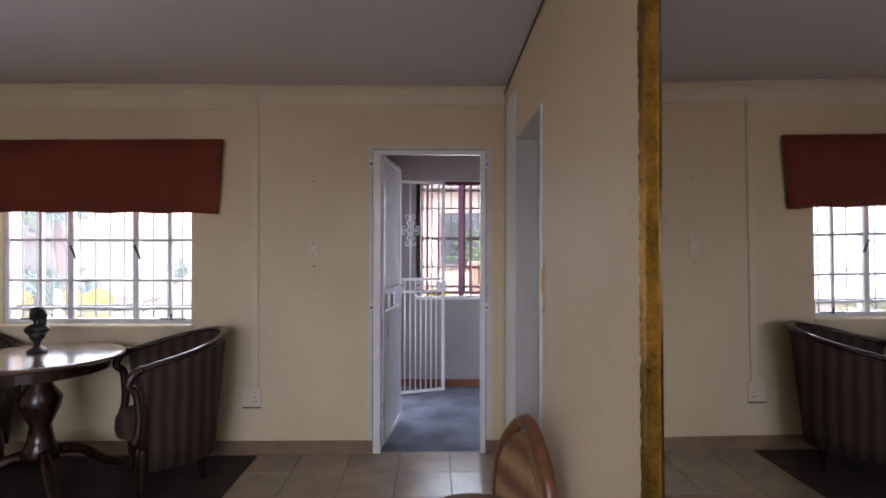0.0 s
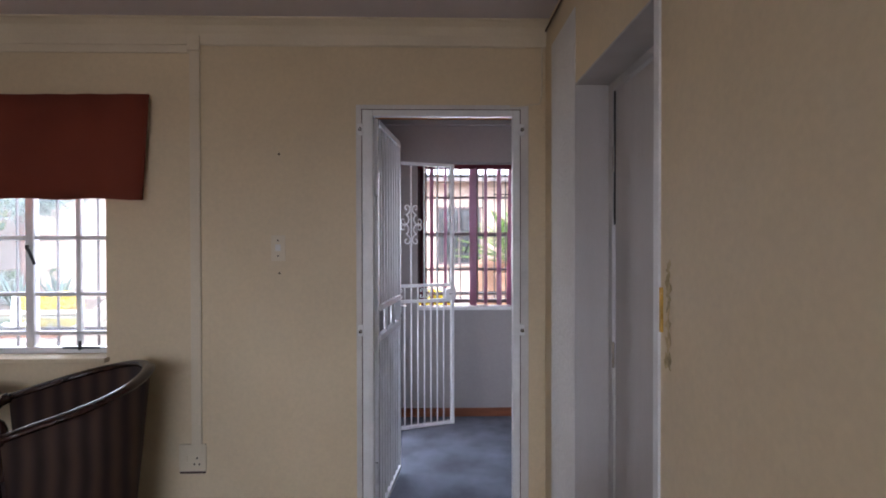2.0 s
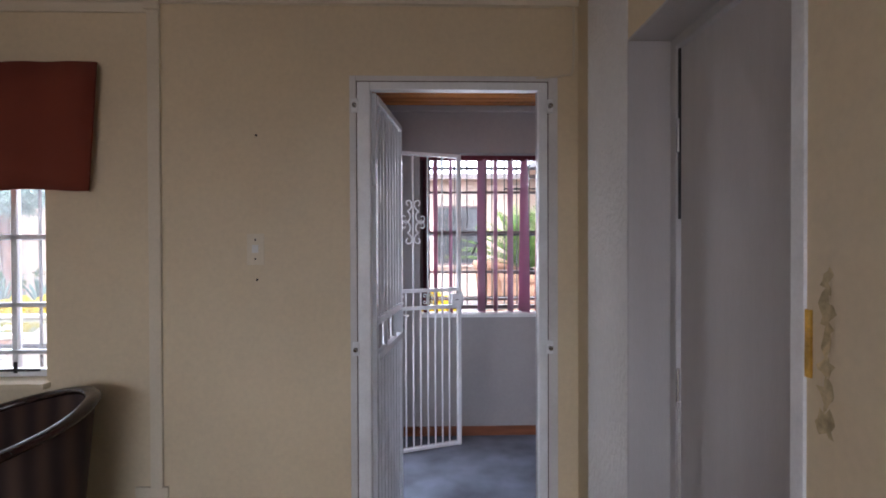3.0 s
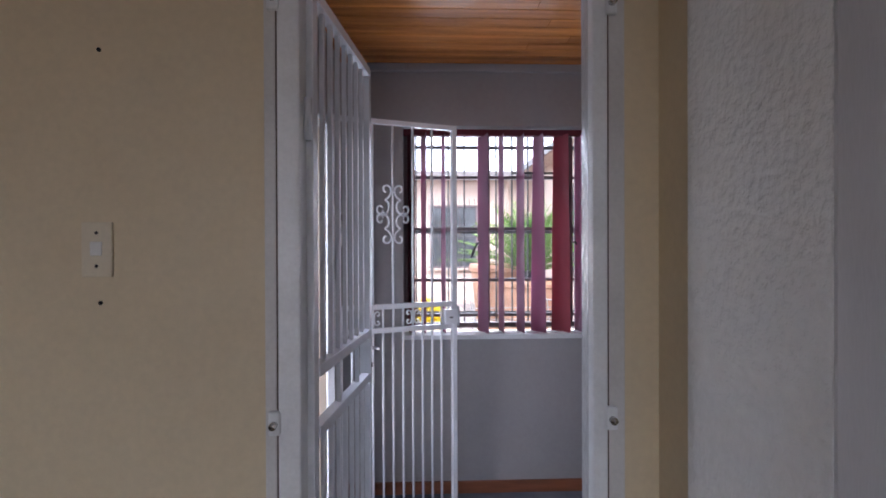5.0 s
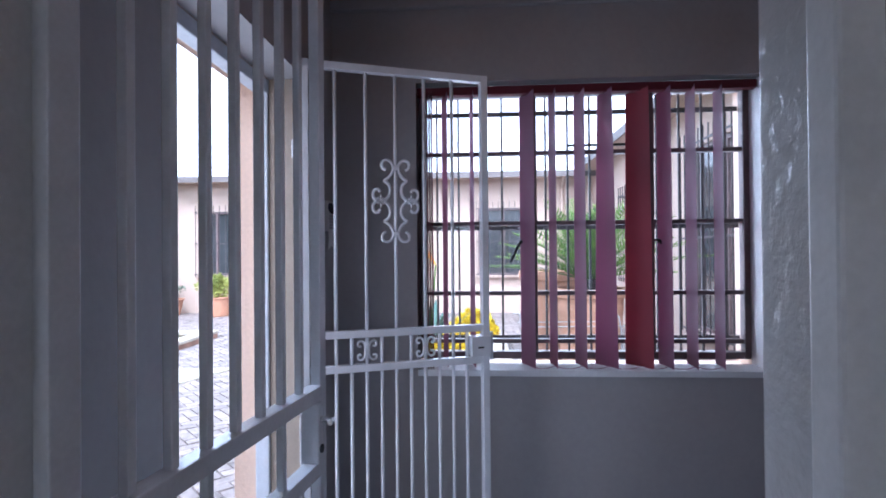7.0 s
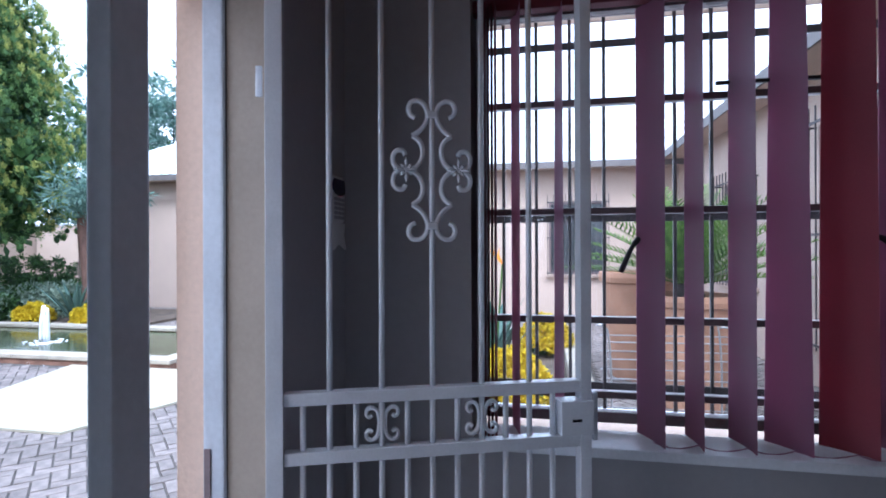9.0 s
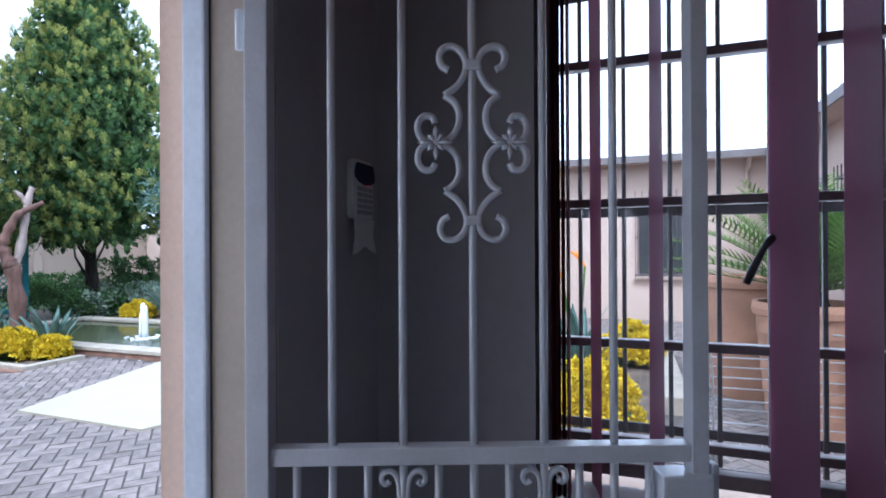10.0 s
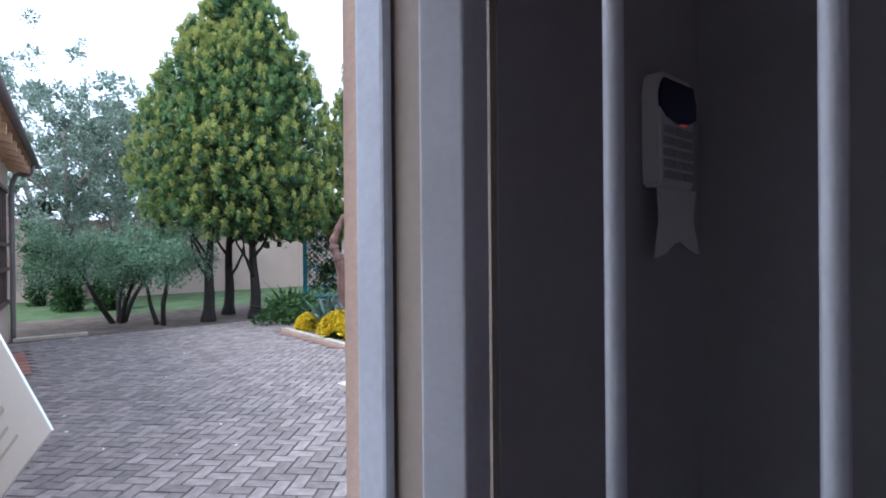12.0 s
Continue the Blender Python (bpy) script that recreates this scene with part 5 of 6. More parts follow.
# ---- plants ----
def golden_cypress(name, at, height, radius, low, stems, seed, label):
    """A dense golden conifer: several dark stems and a tall egg-shaped crown of upright sprays."""
    rng = np.random.default_rng(seed)
    t = thing(name, at, label, "tree", "golden conifers")
    for (x, y, ln) in stems:
        pts = smooth_line([(x, y, 0), (x * 0.98 + 0.03, y + 0.02, 0.6), (x * 0.9 - 0.03, y * 0.95, 1.4), (x * 0.75, y * 0.8, 2.6), (x * 0.5, y * 0.5, ln * 0.85)], 4)
        n = len(pts)
        part("trunk", tube(pts, [0.135 * (1 - 0.85 * i / n) * (1.25 if i < 2 else 1) for i in range(n)], 9), BARK, t, smooth=True)
        for k in range(7):
            lb = bmesh.new()
            z = 0.9 + 0.25 * k
            a = rng.uniform(0, 6.28)
            p = Vector((x * 0.95, y * 0.95, z))
            q = p + Vector((math.cos(a) * 0.35, math.sin(a) * 0.35, 0.55))
            add_tube(lb, [p, (p + q) / 2 + Vector((0.03, 0, -0.05)), q, q + Vector((math.cos(a) * 0.1, math.sin(a) * 0.1, 0.6))], [0.04, 0.032, 0.024, 0.01], 6)
            part("limb", lb, BARK, t, smooth=True)
    cs, ss, ls = [], [], []
    for k in range(8):
        b = 2 * math.pi * k / 7 + seed
        off = 0.0 if k == 7 else radius * 0.52 * rng.uniform(0.85, 1.1)
        cx, cy = off * math.cos(b), off * math.sin(b)
        top = height * (0.97 if k == 7 else rng.uniform(0.86, 1.0))
        bot = low + rng.uniform(-0.1, 0.5)
        m = 640
        u = rng.uniform(0, 1, m) ** 0.85
        z = bot + (top - bot) * u
        lean = 1 - 0.50 * u ** 1.5
        wid = radius * 0.47 * np.interp(u, [0, 0.08, 0.25, 0.5, 0.75, 0.92, 1.0], [0.45, 0.85, 1.0, 0.92, 0.68, 0.36, 0.05])
        a = rng.uniform(0, 2 * np.pi, m)
        r = wid * np.where(rng.uniform(0, 1, m) < 0.85, rng.uniform(0.85, 1.06, m), rng.uniform(0.4, 0.85, m))
        cs.append(np.stack([cx * lean + r * np.cos(a), cy * lean + r * np.sin(a), z], 1))
        ss.append(rng.uniform(0.075, 0.135, m) * (1 - 0.2 * u))
        ls.append(np.stack([0.5 * np.cos(a), 0.5 * np.sin(a), np.full(m, 0.3)], 1))
    cs, ss, ls = np.concatenate(cs), np.concatenate(ss), np.concatenate(ls)
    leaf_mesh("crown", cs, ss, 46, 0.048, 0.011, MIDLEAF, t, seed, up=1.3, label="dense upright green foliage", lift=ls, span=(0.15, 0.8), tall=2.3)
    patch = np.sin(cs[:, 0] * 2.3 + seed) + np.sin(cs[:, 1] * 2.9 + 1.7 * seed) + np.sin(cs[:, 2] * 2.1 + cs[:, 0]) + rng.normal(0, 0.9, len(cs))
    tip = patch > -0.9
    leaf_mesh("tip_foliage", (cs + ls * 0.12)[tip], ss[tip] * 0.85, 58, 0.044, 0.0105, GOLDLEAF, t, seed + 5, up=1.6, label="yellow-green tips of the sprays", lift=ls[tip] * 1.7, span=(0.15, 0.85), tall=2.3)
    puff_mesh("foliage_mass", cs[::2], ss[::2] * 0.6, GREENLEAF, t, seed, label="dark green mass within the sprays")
    nb = 420
    a = rng.uniform(0, 2 * np.pi, nb)
    ub = rng.uniform(0.03, 0.93, nb)
    rb = radius * np.interp(ub, [0, 0.22, 0.6, 0.8, 1], [0.5, 0.75, 0.48, 0.26, 0.03]) * np.sqrt(rng.uniform(0.0, 0.8, nb))
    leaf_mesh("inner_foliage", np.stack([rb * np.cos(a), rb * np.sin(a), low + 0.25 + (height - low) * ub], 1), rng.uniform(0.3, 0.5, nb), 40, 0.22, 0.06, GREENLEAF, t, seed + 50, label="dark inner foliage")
    return t


golden_cypress("golden_cypress", (-12.65, 9.65, G - 0.03), 7.25, 2.5, 1.75, [(0.28, -0.87, 6.2), (-0.75, -0.1, 6.4), (0.43, 0.08, 6.1)], 21, "tall golden cypress with three dark stems beside the paving")
golden_cypress("golden_cypress", (-12.9, 14.1, G - 0.05), 8.1, 2.5, 1.5, [(0.1, 0.1, 6.5), (-0.5, 0.4, 6.0)], 33, "tall golden cypress standing behind the pond")


def loose_tree(name, at, height, spread, low, leaf, label, seed, clumps=200, blades=40, bl=0.16, bwid=0.035, stems=3, bark=BARK, thick=0.09):
    """A tree or large shrub: leaning stems that fork, and an open crown in uneven masses."""
    rng = np.random.default_rng(seed)
    t = thing(name, at, label, "tree" if height > 2.6 else "shrub")
    tips = []
    for k in range(stems):
        a = 2 * math.pi * (k + rng.uniform(-.3, .3)) / stems
        p0 = Vector((0.12 * math.cos(a), 0.12 * math.sin(a), 0))
        p1 = p0 + Vector((0.25 * spread * math.cos(a), 0.25 * spread * math.sin(a), low * 0.8))
        p2 = p1 + Vector((0.2 * spread * math.cos(a), 0.2 * spread * math.sin(a), (height - low) * 0.5))
        pts = smooth_line([p0, p0.lerp(p1, 0.5) + Vector((0.04, -0.04, 0.03)), p1, p2], 4)
        part("stem", tube(pts, [thick * (1 - 0.75 * i / len(pts)) for i in range(len(pts))], 8), bark, t, smooth=True)
        for j in range(4):
            lb = bmesh.new()
            b = a + rng.uniform(-1.4, 1.4)
            q = p1.lerp(p2, rng.uniform(0.0, 0.9))
            e = q + Vector((math.cos(b) * spread * 0.4, math.sin(b) * spread * 0.4, (height - low) * rng.uniform(0.1, 0.45)))
            add_tube(lb, [q, q.lerp(e, 0.5) + Vector((0, 0, 0.06)), e], [thick * 0.4, thick * 0.28, thick * 0.1], 6)
            tips.append(e)
            part("branch", lb, bark, t, smooth=True)
        tips.append(p2)
    cs = []
    while len(cs) < clumps:
        e = tips[rng.integers(len(tips))]
        v = rng.normal(size=3) * np.array([0.24 * spread, 0.24 * spread, 0.22 * (height - low)])
        p = np.array(e) + v
        if low * 0.8 < p[2] < height and math.hypot(p[0], p[1]) < spread:
            cs.append(p)
    leaf_mesh("crown", cs, rng.uniform(0.18, 0.38, clumps), blades, bl, bwid, leaf, t, seed, up=0.2)
    return t


loose_tree("spreading_shrub", (-13.5, 7.3, G), 2.35, 1.8, 1.05, SHRUBLEAF, "low spreading grey-green shrub with bent dark stems", 5, 200, 110, 0.055, 0.015, 4, thick=0.06)
loose_tree("spreading_shrub", (-12.5, 7.9, G), 2.0, 1.0, 0.95, SHRUBLEAF, "low grey-green shrub with bent dark stems", 6, 90, 100, 0.055, 0.015, 3, thick=0.05)
loose_tree("tall_airy_tree", (-20.2, 7.2, G), 8.2, 3.6, 2.6, GREYLEAF, "tall airy grey-green tree by the boundary wall", 8, 640, 90, 0.11, 0.026, 3, PALEBARK, 0.14)
loose_tree("tall_airy_tree", (-24.5, 10.5, G), 7.0, 3.6, 2.4, GREYLEAF, "tall airy grey-green tree beyond the boundary wall", 9, 360, 80, 0.12, 0.028, 3, PALEBARK, 0.14)
loose_tree("background_tree", (-23.5, 15.5, G), 4.2, 3.4, 1.4, GREENLEAF, "dark green trees behind the boundary wall", 10, 200, 40, 0.2, 0.05, 3)
loose_tree("background_tree", (-23.5, 20.0, G), 4.6, 3.6, 1.4, GREENLEAF, "dark green trees behind the boundary wall", 12, 200, 40, 0.2, 0.05, 3)
loose_tree("background_tree", (-17.6, 24.5, G), 9.6, 3.2, 3.0, BLUELEAF, "tall blue-green tree behind the far building", 13, 300, 45, 0.24, 0.05, 3)
loose_tree("background_tree", (-15.5, 25.5, G), 6.5, 2.6, 2.5, GREENLEAF, "dark green tree behind the far building", 14, 160, 40, 0.22, 0.05, 3)


def ivy_trunk(at, seed, height):
    t = thing("ivy_clad_trunk", at, "tree trunk thickly clad in dark ivy", "tree", "ivy-clad trunks")
    rng = np.random.default_rng(seed)
    part("trunk", tube(smooth_line([(0, 0, 0), (0.05, 0.02, 1.0), (-0.05, 0, 2.2), (0.15, 0.1, height)]), [0.15, 0.15, 0.14, 0.14, 0.13, 0.13, 0.12, 0.12, 0.11, 0.11, 0.10, 0.08, 0.05], 8), BARK, t, smooth=True)
    a, z = rng.uniform(0, 6.28, 120), rng.uniform(0, height * 0.85, 120)
    leaf_mesh("ivy", np.stack([0.2 * np.cos(a), 0.2 * np.sin(a), z], 1), rng.uniform(0.1, 0.2, 120), 30, 0.1, 0.04, GREENLEAF, t, seed)


ivy_trunk((-19.3, 6.3, G), 1, 3.2)
ivy_trunk((-17.0, 6.75, G), 2, 1.4)
ivy_trunk((-16.6, 7.6, G), 3, 1.2)

# dead sculptural tree and flower bed
st = thing("bare_stump_tree", (-8.95, 10.09, G), "bare red-brown forked tree stump in the flower bed", "tree", turn=59)
def gnarled(name, pts, r0, r1, mat):
    line = smooth_line(pts, 5)
    n = len(line)
    part(name, tube([p + 0.012 * noise.noise_vector(p * 6) for p in line], [(r0 + (r1 - r0) * i / n) * (1 + 0.16 * math.sin(i * 1.3)) for i in range(n)], 10), mat, st, smooth=True)


gnarled("trunk", [(0, 0, -0.01), (0.02, 0, 0.7), (-0.03, 0, 1.2), (-0.07, 0, 1.42)], 0.115, 0.085, REDBARK)
gnarled("limb", [(-0.05, 0, 1.30), (-0.13, 0.02, 1.52), (-0.16, 0.02, 1.68), (-0.08, 0.02, 1.88), (0.02, 0, 2.08), (0.18, 0, 2.2), (0.33, 0, 2.31)], 0.095, 0.03, REDBARK)
gnarled("limb", [(-0.04, 0.02, 1.28), (0.05, 0.05, 1.55), (0.11, 0.06, 2.0), (0.14, 0.06, 2.3), (0.2, 0.06, 2.53)], 0.065, 0.042, PALEBARK)
gnarled("limb", [(0.13, 0.06, 2.27), (0.07, 0.06, 2.38), (-0.01, 0.06, 2.46)], 0.045, 0.025, PALEBARK)


def flower_bush(at, r, h, seed, label="rounded shrub thick with yellow leaves"):
    t = thing("yellow_bush", at, label, "shrub", "yellow bushes")
    rng = np.random.default_rng(seed)
    n = max(110, int(480 * r))
    u, a = np.arccos(rng.uniform(-0.15, 1, n)), rng.uniform(0, 6.28, n)
    k = rng.uniform(0.78, 1.05, n)
    c = np.stack([r * np.sin(u) * np.cos(a) * k, r * np.sin(u) * np.sin(a) * k, h * 0.25 + h * 0.68 * np.cos(u) * k], 1)
    leaf_mesh("foliage", c, rng.uniform(0.05, 0.10, n), 130, 0.030, 0.013, YELLOWLEAF, t, seed, up=0.6)
    n = 40
    c = np.stack([rng.normal(0, r * 0.28, n), rng.normal(0, r * 0.28, n), rng.uniform(0, h * 0.42, n)], 1)
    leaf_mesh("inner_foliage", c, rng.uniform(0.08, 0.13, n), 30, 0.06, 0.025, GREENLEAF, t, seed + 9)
    st_ = bmesh.new()
    for q in range(5):
        b = q * 1.26
        add_tube(st_, [(0.03 * math.cos(b), 0.03 * math.sin(b), -0.02), (r * 0.4 * math.cos(b), r * 0.4 * math.sin(b), h * 0.5)], [0.012, 0.005], 5)
    part("stems", st_, BARK, t)


for x, y, r, h, sd in ((-8.5, 9.75, 0.31, 0.46, 1), (-9.65, 9.72, 0.17, 0.28, 2), (-8.05, 10.02, 0.20, 0.32, 3), (-10.55, 13.55, 0.33, 0.44, 4), (-9.15, 13.5, 0.31, 0.42, 5), (-8.65, 13.75, 0.30, 0.42, 6), (-0.54, 9.45, 0.36, 0.56, 7), (-0.20, 12.2, 0.36, 0.55, 8)):
    flower_bush((x, y, G + 0.01), r, h, sd)


def sword_plant(at, n, ln, wide, mat, seed, label, name="agave", spread=0.6):
    t = thing(name, at, label, "plant")
    rng = random.Random(seed)
    for k in range(n):
        a = 2.4 * k + rng.uniform(-.2, .2)
        tilt = spread * (0.25 + 0.75 * (k / n)) + rng.uniform(-.08, .08)
        L_ = ln * rng.uniform(0.75, 1.1)
        bm = bmesh.new()
        rows = []
        for i in range(6):
            s = i / 5
            rr = L_ * s
            out = math.sin(tilt) * rr + 0.15 * L_ * s * s
            up = math.cos(tilt) * rr - 0.12 * L_ * s * s
            w = wide * math.sin(math.pi * min(0.98, 0.18 + 0.8 * s)) * (1 if s < 0.99 else 0.05)
            c, s_ = math.cos(a), math.sin(a)
            base = Vector((0.03 * c + out * c, 0.03 * s_ + out * s_, max(0.0, up)))
            sd = Vector((-s_, c, 0)) * w
            rows.append([bm.verts.new(base + sd + Vector((0, 0, 0.2 * w))), bm.verts.new(base - Vector((0, 0, 0.006))), bm.verts.new(base - sd + Vector((0, 0, 0.2 * w))), bm.verts.new(base + Vector((0, 0, 0.008)))])
        for p, q in zip(rows, rows[1:]):
            for j in range(4):
                bm.faces.new((p[j], p[(j + 1) % 4], q[(j + 1) % 4], q[j]))
        bm.faces.new(rows[0][::-1])
        bm.faces.new(rows[-1])
        bmesh.ops.recalc_face_normals(bm, faces=bm.faces)
        part("leaf", bm, mat, t, smooth=True)
    return t


for x, y, n, ln, sd in ((-9.4, 10.05, 16, 0.8, 1), (-8.3, 10.16, 18, 0.85, 2), (-9.75, 13.75, 18, 1.05, 3), (-9.2, 14.3, 16, 1.0, 4)):
    sword_plant((x, y, G), n, ln, 0.055, BLUELEAF, sd, "blue-green agave with stiff pointed leaves")
sword_plant((-11.7, 10.4, G), 30, 0.95, 0.05, GREENLEAF, 8, "dark green fern with arching fronds under the trees", "fern", 1.15)
strel = sword_plant((-0.80, 10.8, G), 16, 1.05, 0.075, BLUELEAF, 5, "bird-of-paradise plant with orange flowers", "bird_of_paradise", 0.45)
for k, (x, y, z) in enumerate(((0.1, 0.0, 1.35), (-0.15, 0.1, 1.2))):
    part("flower_stalk", tube([(0, 0, 0), (x * 0.6, y * 0.6, z * 0.6), (x, y, z)], 0.012, 6), PALMLEAF, strel)
    fb = bmesh.new()
    for j in range(4):
        add_tube(fb, [(x, y, z), (x - 0.05 - 0.03 * j, y, z + 0.10 + 0.02 * j), (x - 0.04 - 0.05 * j, y + 0.01 * j, z + 0.2 - 0.02 * j)], [0.012, 0.014, 0.002], 6)
    part("flower", fb, ORANGE, strel, "orange flower")

# small cabbage tree by the far wall
ct = thing("cabbage_tree", (-9.75, 14.05, G), "small tree with a bare red-brown trunk and a blue-green head", "tree")
part("trunk", tube(smooth_line([(0.05, 0, 0), (0.0, 0.02, 1.0), (-0.12, 0, 2.0), (-0.15, 0, 2.7)]), [0.17, 0.165, 0.16, 0.155, 0.15, 0.145, 0.14, 0.135, 0.13, 0.125, 0.12, 0.11, 0.10], 10), REDBARK, ct, smooth=True)
rng_ = np.random.default_rng(4)
cc = rng_.normal(size=(90, 3)) * np.array([0.34, 0.34, 0.20]) + np.array([0.15, 0, 2.95])
leaf_mesh("crown", cc, rng_.uniform(0.2, 0.36, 90), 60, 0.17, 0.016, BLUELEAF, ct, 4, up=0.0, label="blue-green fingered leaves")
ct.scale = (0.9, 0.9, 0.92)

# low planting behind the pond and under the conifers
for x, y, n, sd, mat, hh in ((-12.0, 13.7, 90, 1, GREENLEAF, 0.6), (-10.9, 10.0, 44, 3, GREENLEAF, 0.5), (-12.0, 15.6, 120, 4, GREENLEAF, 0.8), (-14.2, 16.6, 140, 5, GREENLEAF, 1.3), (-11.4, 14.4, 90, 6, GREYLEAF, 0.7), (-16.8, 15.8, 120, 7, GREENLEAF, 0.8)):
    rng_ = np.random.default_rng(sd)
    t = thing("low_shrub", (x, y, G - 0.02), "low dark green shrub in the garden bed", "shrub", "low shrubs")
    wide = 0.26 if n < 50 else 0.55
    cs = np.stack([rng_.normal(0, wide, n), rng_.normal(0, wide, n), rng_.uniform(0.05, hh, n)], 1)
    leaf_mesh("foliage", cs, rng_.uniform(0.12, 0.26, n), 80, 0.07, 0.02, mat, t, sd + 70, up=0.5)
    sb = bmesh.new()
    for q in range(6):
        add_tube(sb, [(0.05 * q - 0.15, 0, -0.02), (0.16 * q - 0.4, 0.1 * (q % 3) - 0.1, hh * 0.7)], [0.015, 0.006], 5)
    part("stems", sb, BARK, t)

# flower bed edging
bed = thing("flower_bed", (0, 0, G), "soil bed edged with pale bricks", "flower bed", kind="structure")
part("soil", box(-10.0, -7.75, 9.5, 10.33, -0.02, 0.012), SOIL, bed)
for k in range(11):
    part("edging_brick", box(-10.0 + 0.205 * k, -9.8 + 0.205 * k, 9.38, 9.495, -0.02, 0.05, 0.006), KERB, bed)
for k in range(4):
    part("edging_brick", box(-7.745, -7.63, 9.38 + 0.205 * k, 9.58 + 0.205 * k, -0.02, 0.05, 0.006), KERB, bed)
part("soil", box(-11.85, -8.2, 13.13, 16.2, -0.02, 0.04), SOIL, bed)
part("soil", box(-1.3, 0.05, 9.0, 13.0, -0.02, 0.012), SOIL, bed)
part("edging_wall", box(0.06, 0.30, 10.1, 12.4, -0.02, 0.16, 0.015), KERB, bed, "low white block edging")

for k in range(11):
    part("edging_brick", box(-10.0 + 0.215 * k, -9.79 + 0.215 * k, 9.27, 9.375, -0.02, 0.004, 0.004), REDBRICK, bed)

# teal trellis panel with ivy
tp = thing("trellis_panel", (-14.3, 12.75, G), "teal painted diamond trellis panel grown over with ivy", "trellis", turn=60)
for a, b in ((-0.75, -0.63), (0.63, 0.75)):
    part("post", box(a, b, -0.04, 0.04, -0.03, 2.45, 0.006), TEAL, tp)
part("rail", box(-0.629, 0.629, -0.035, 0.035, 2.35, 2.45, 0.006), TEAL, tp)
part("rail", box(-0.629, 0.629, -0.035, 0.035, 0.08, 0.16, 0.006), TEAL, tp)
for s_ in (1, -1):
    for k in range(-8, 18):
        p0, p1 = max(-0.62, -0.62 + (0 if k >= 0 else -k * 0.14)), min(0.62, -0.62 + (2.33 - 0.17 - k * 0.14))
        if p1 - p0 > 0.1:
            z0, z1 = 0.17 + k * 0.14 + (p0 + 0.62), 0.17 + k * 0.14 + (p1 + 0.62)
            part("slat", tube([(p0 * s_, 0.008 * s_, z0), (p1 * s_, 0.008 * s_, z1)], 0.012, 4), TEAL, tp)
rng_ = np.random.default_rng(17)
cs = np.stack([rng_.uniform(-0.6, 0.62, 130), rng_.normal(0, 0.05, 130), rng_.uniform(0.35, 2.4, 130)], 1)
leaf_mesh("ivy", cs, rng_.uniform(0.06, 0.13, 130), 24, 0.075, 0.03, GREENLEAF, tp, 17, up=0)


def clay_pot(name, at, r, h, mat, label, ribs=0):
    t = thing(name, at, label, "plant pot", "clay pots")
    prof = [(0, 0), (r * 0.68, 0), (r * 0.70, 0.02)]
    for k in range(1, 13):
        s = k / 13
        prof.append((r * (0.70 + 0.24 * s ** 0.9) + (0.008 if ribs and k % 2 else 0), h * 0.92 * s))
    prof += [(r * 0.94, h * 0.90), (r * 1.0, h * 0.91), (r * 1.02, h * 0.955), (r * 1.0, h), (r * 0.91, h), (r * 0.88, h * 0.9), (0, h * 0.88)]
    part("pot", lathe(prof, 56), mat, t)
    part("soil", lathe([(0, h * 0.885), (r * 0.87, h * 0.885), (r * 0.86, h * 0.90), (0, h * 0.92)], 32), SOIL, t)
    return t


clay_pot("large_clay_pot", (0.92, 11.1, G), 0.47, 1.25, TERRAPALE, "very large weathered terracotta pot on the paving")
clay_pot("large_clay_pot", (1.13, 9.75, G), 0.40, 1.10, TERRAPALE, "large ribbed terracotta pot holding a cycad", 1)
cyc = thing("cycad", (1.13, 9.75, G + 0.99), "cycad with stiff arching fronds in the clay pot", "plant")
part("trunk", lathe([(0, 0), (0.12, 0), (0.14, 0.08), (0.10, 0.2), (0, 0.24)], 18), BARK, cyc, smooth=True)
rng = random.Random(9)
for k in range(54):
    a = 2.4 * k
    tilt = 0.10 + 1.22 * (k / 54)
    Lf = rng.uniform(0.95, 1.25)
    bm = bmesh.new()
    ax = []
    for i in range(13):
        s = i / 12
        out = Lf * (math.sin(tilt) * s + 0.16 * s * s)
        up = 0.18 + Lf * (math.cos(tilt) * s - 0.16 * s * s)
        ax.append(Vector((math.cos(a) * out, math.sin(a) * out, up)))
    add_tube(bm, ax, [0.009 - 0.0006 * i for i in range(13)], 5)
    sdv = Vector((-math.sin(a), math.cos(a), 0))
    for i in range(2, 13):
        for half in (0, 0.5):
            p = ax[i - 1].lerp(ax[i], half)
            d = (ax[i] - ax[i - 1]).normalized()
            ll = 0.21 * math.sin(math.pi * min(0.95, 0.15 + 0.75 * i / 12))
            for sgn in (1, -1):
                e = p + sdv * sgn * ll * 0.8 + d * ll * 0.6 + Vector((0, 0, 0.25 * ll))
                w = d * 0.010
                bm.faces.new([bm.verts.new(q) for q in (p - w, p.lerp(e, 0.5) - w + Vector((0, 0, 0.004)), e, p.lerp(e, 0.5) + w + Vector((0, 0, 0.004)), p + w)])
    part("frond", bm, PALMLEAF, cyc)

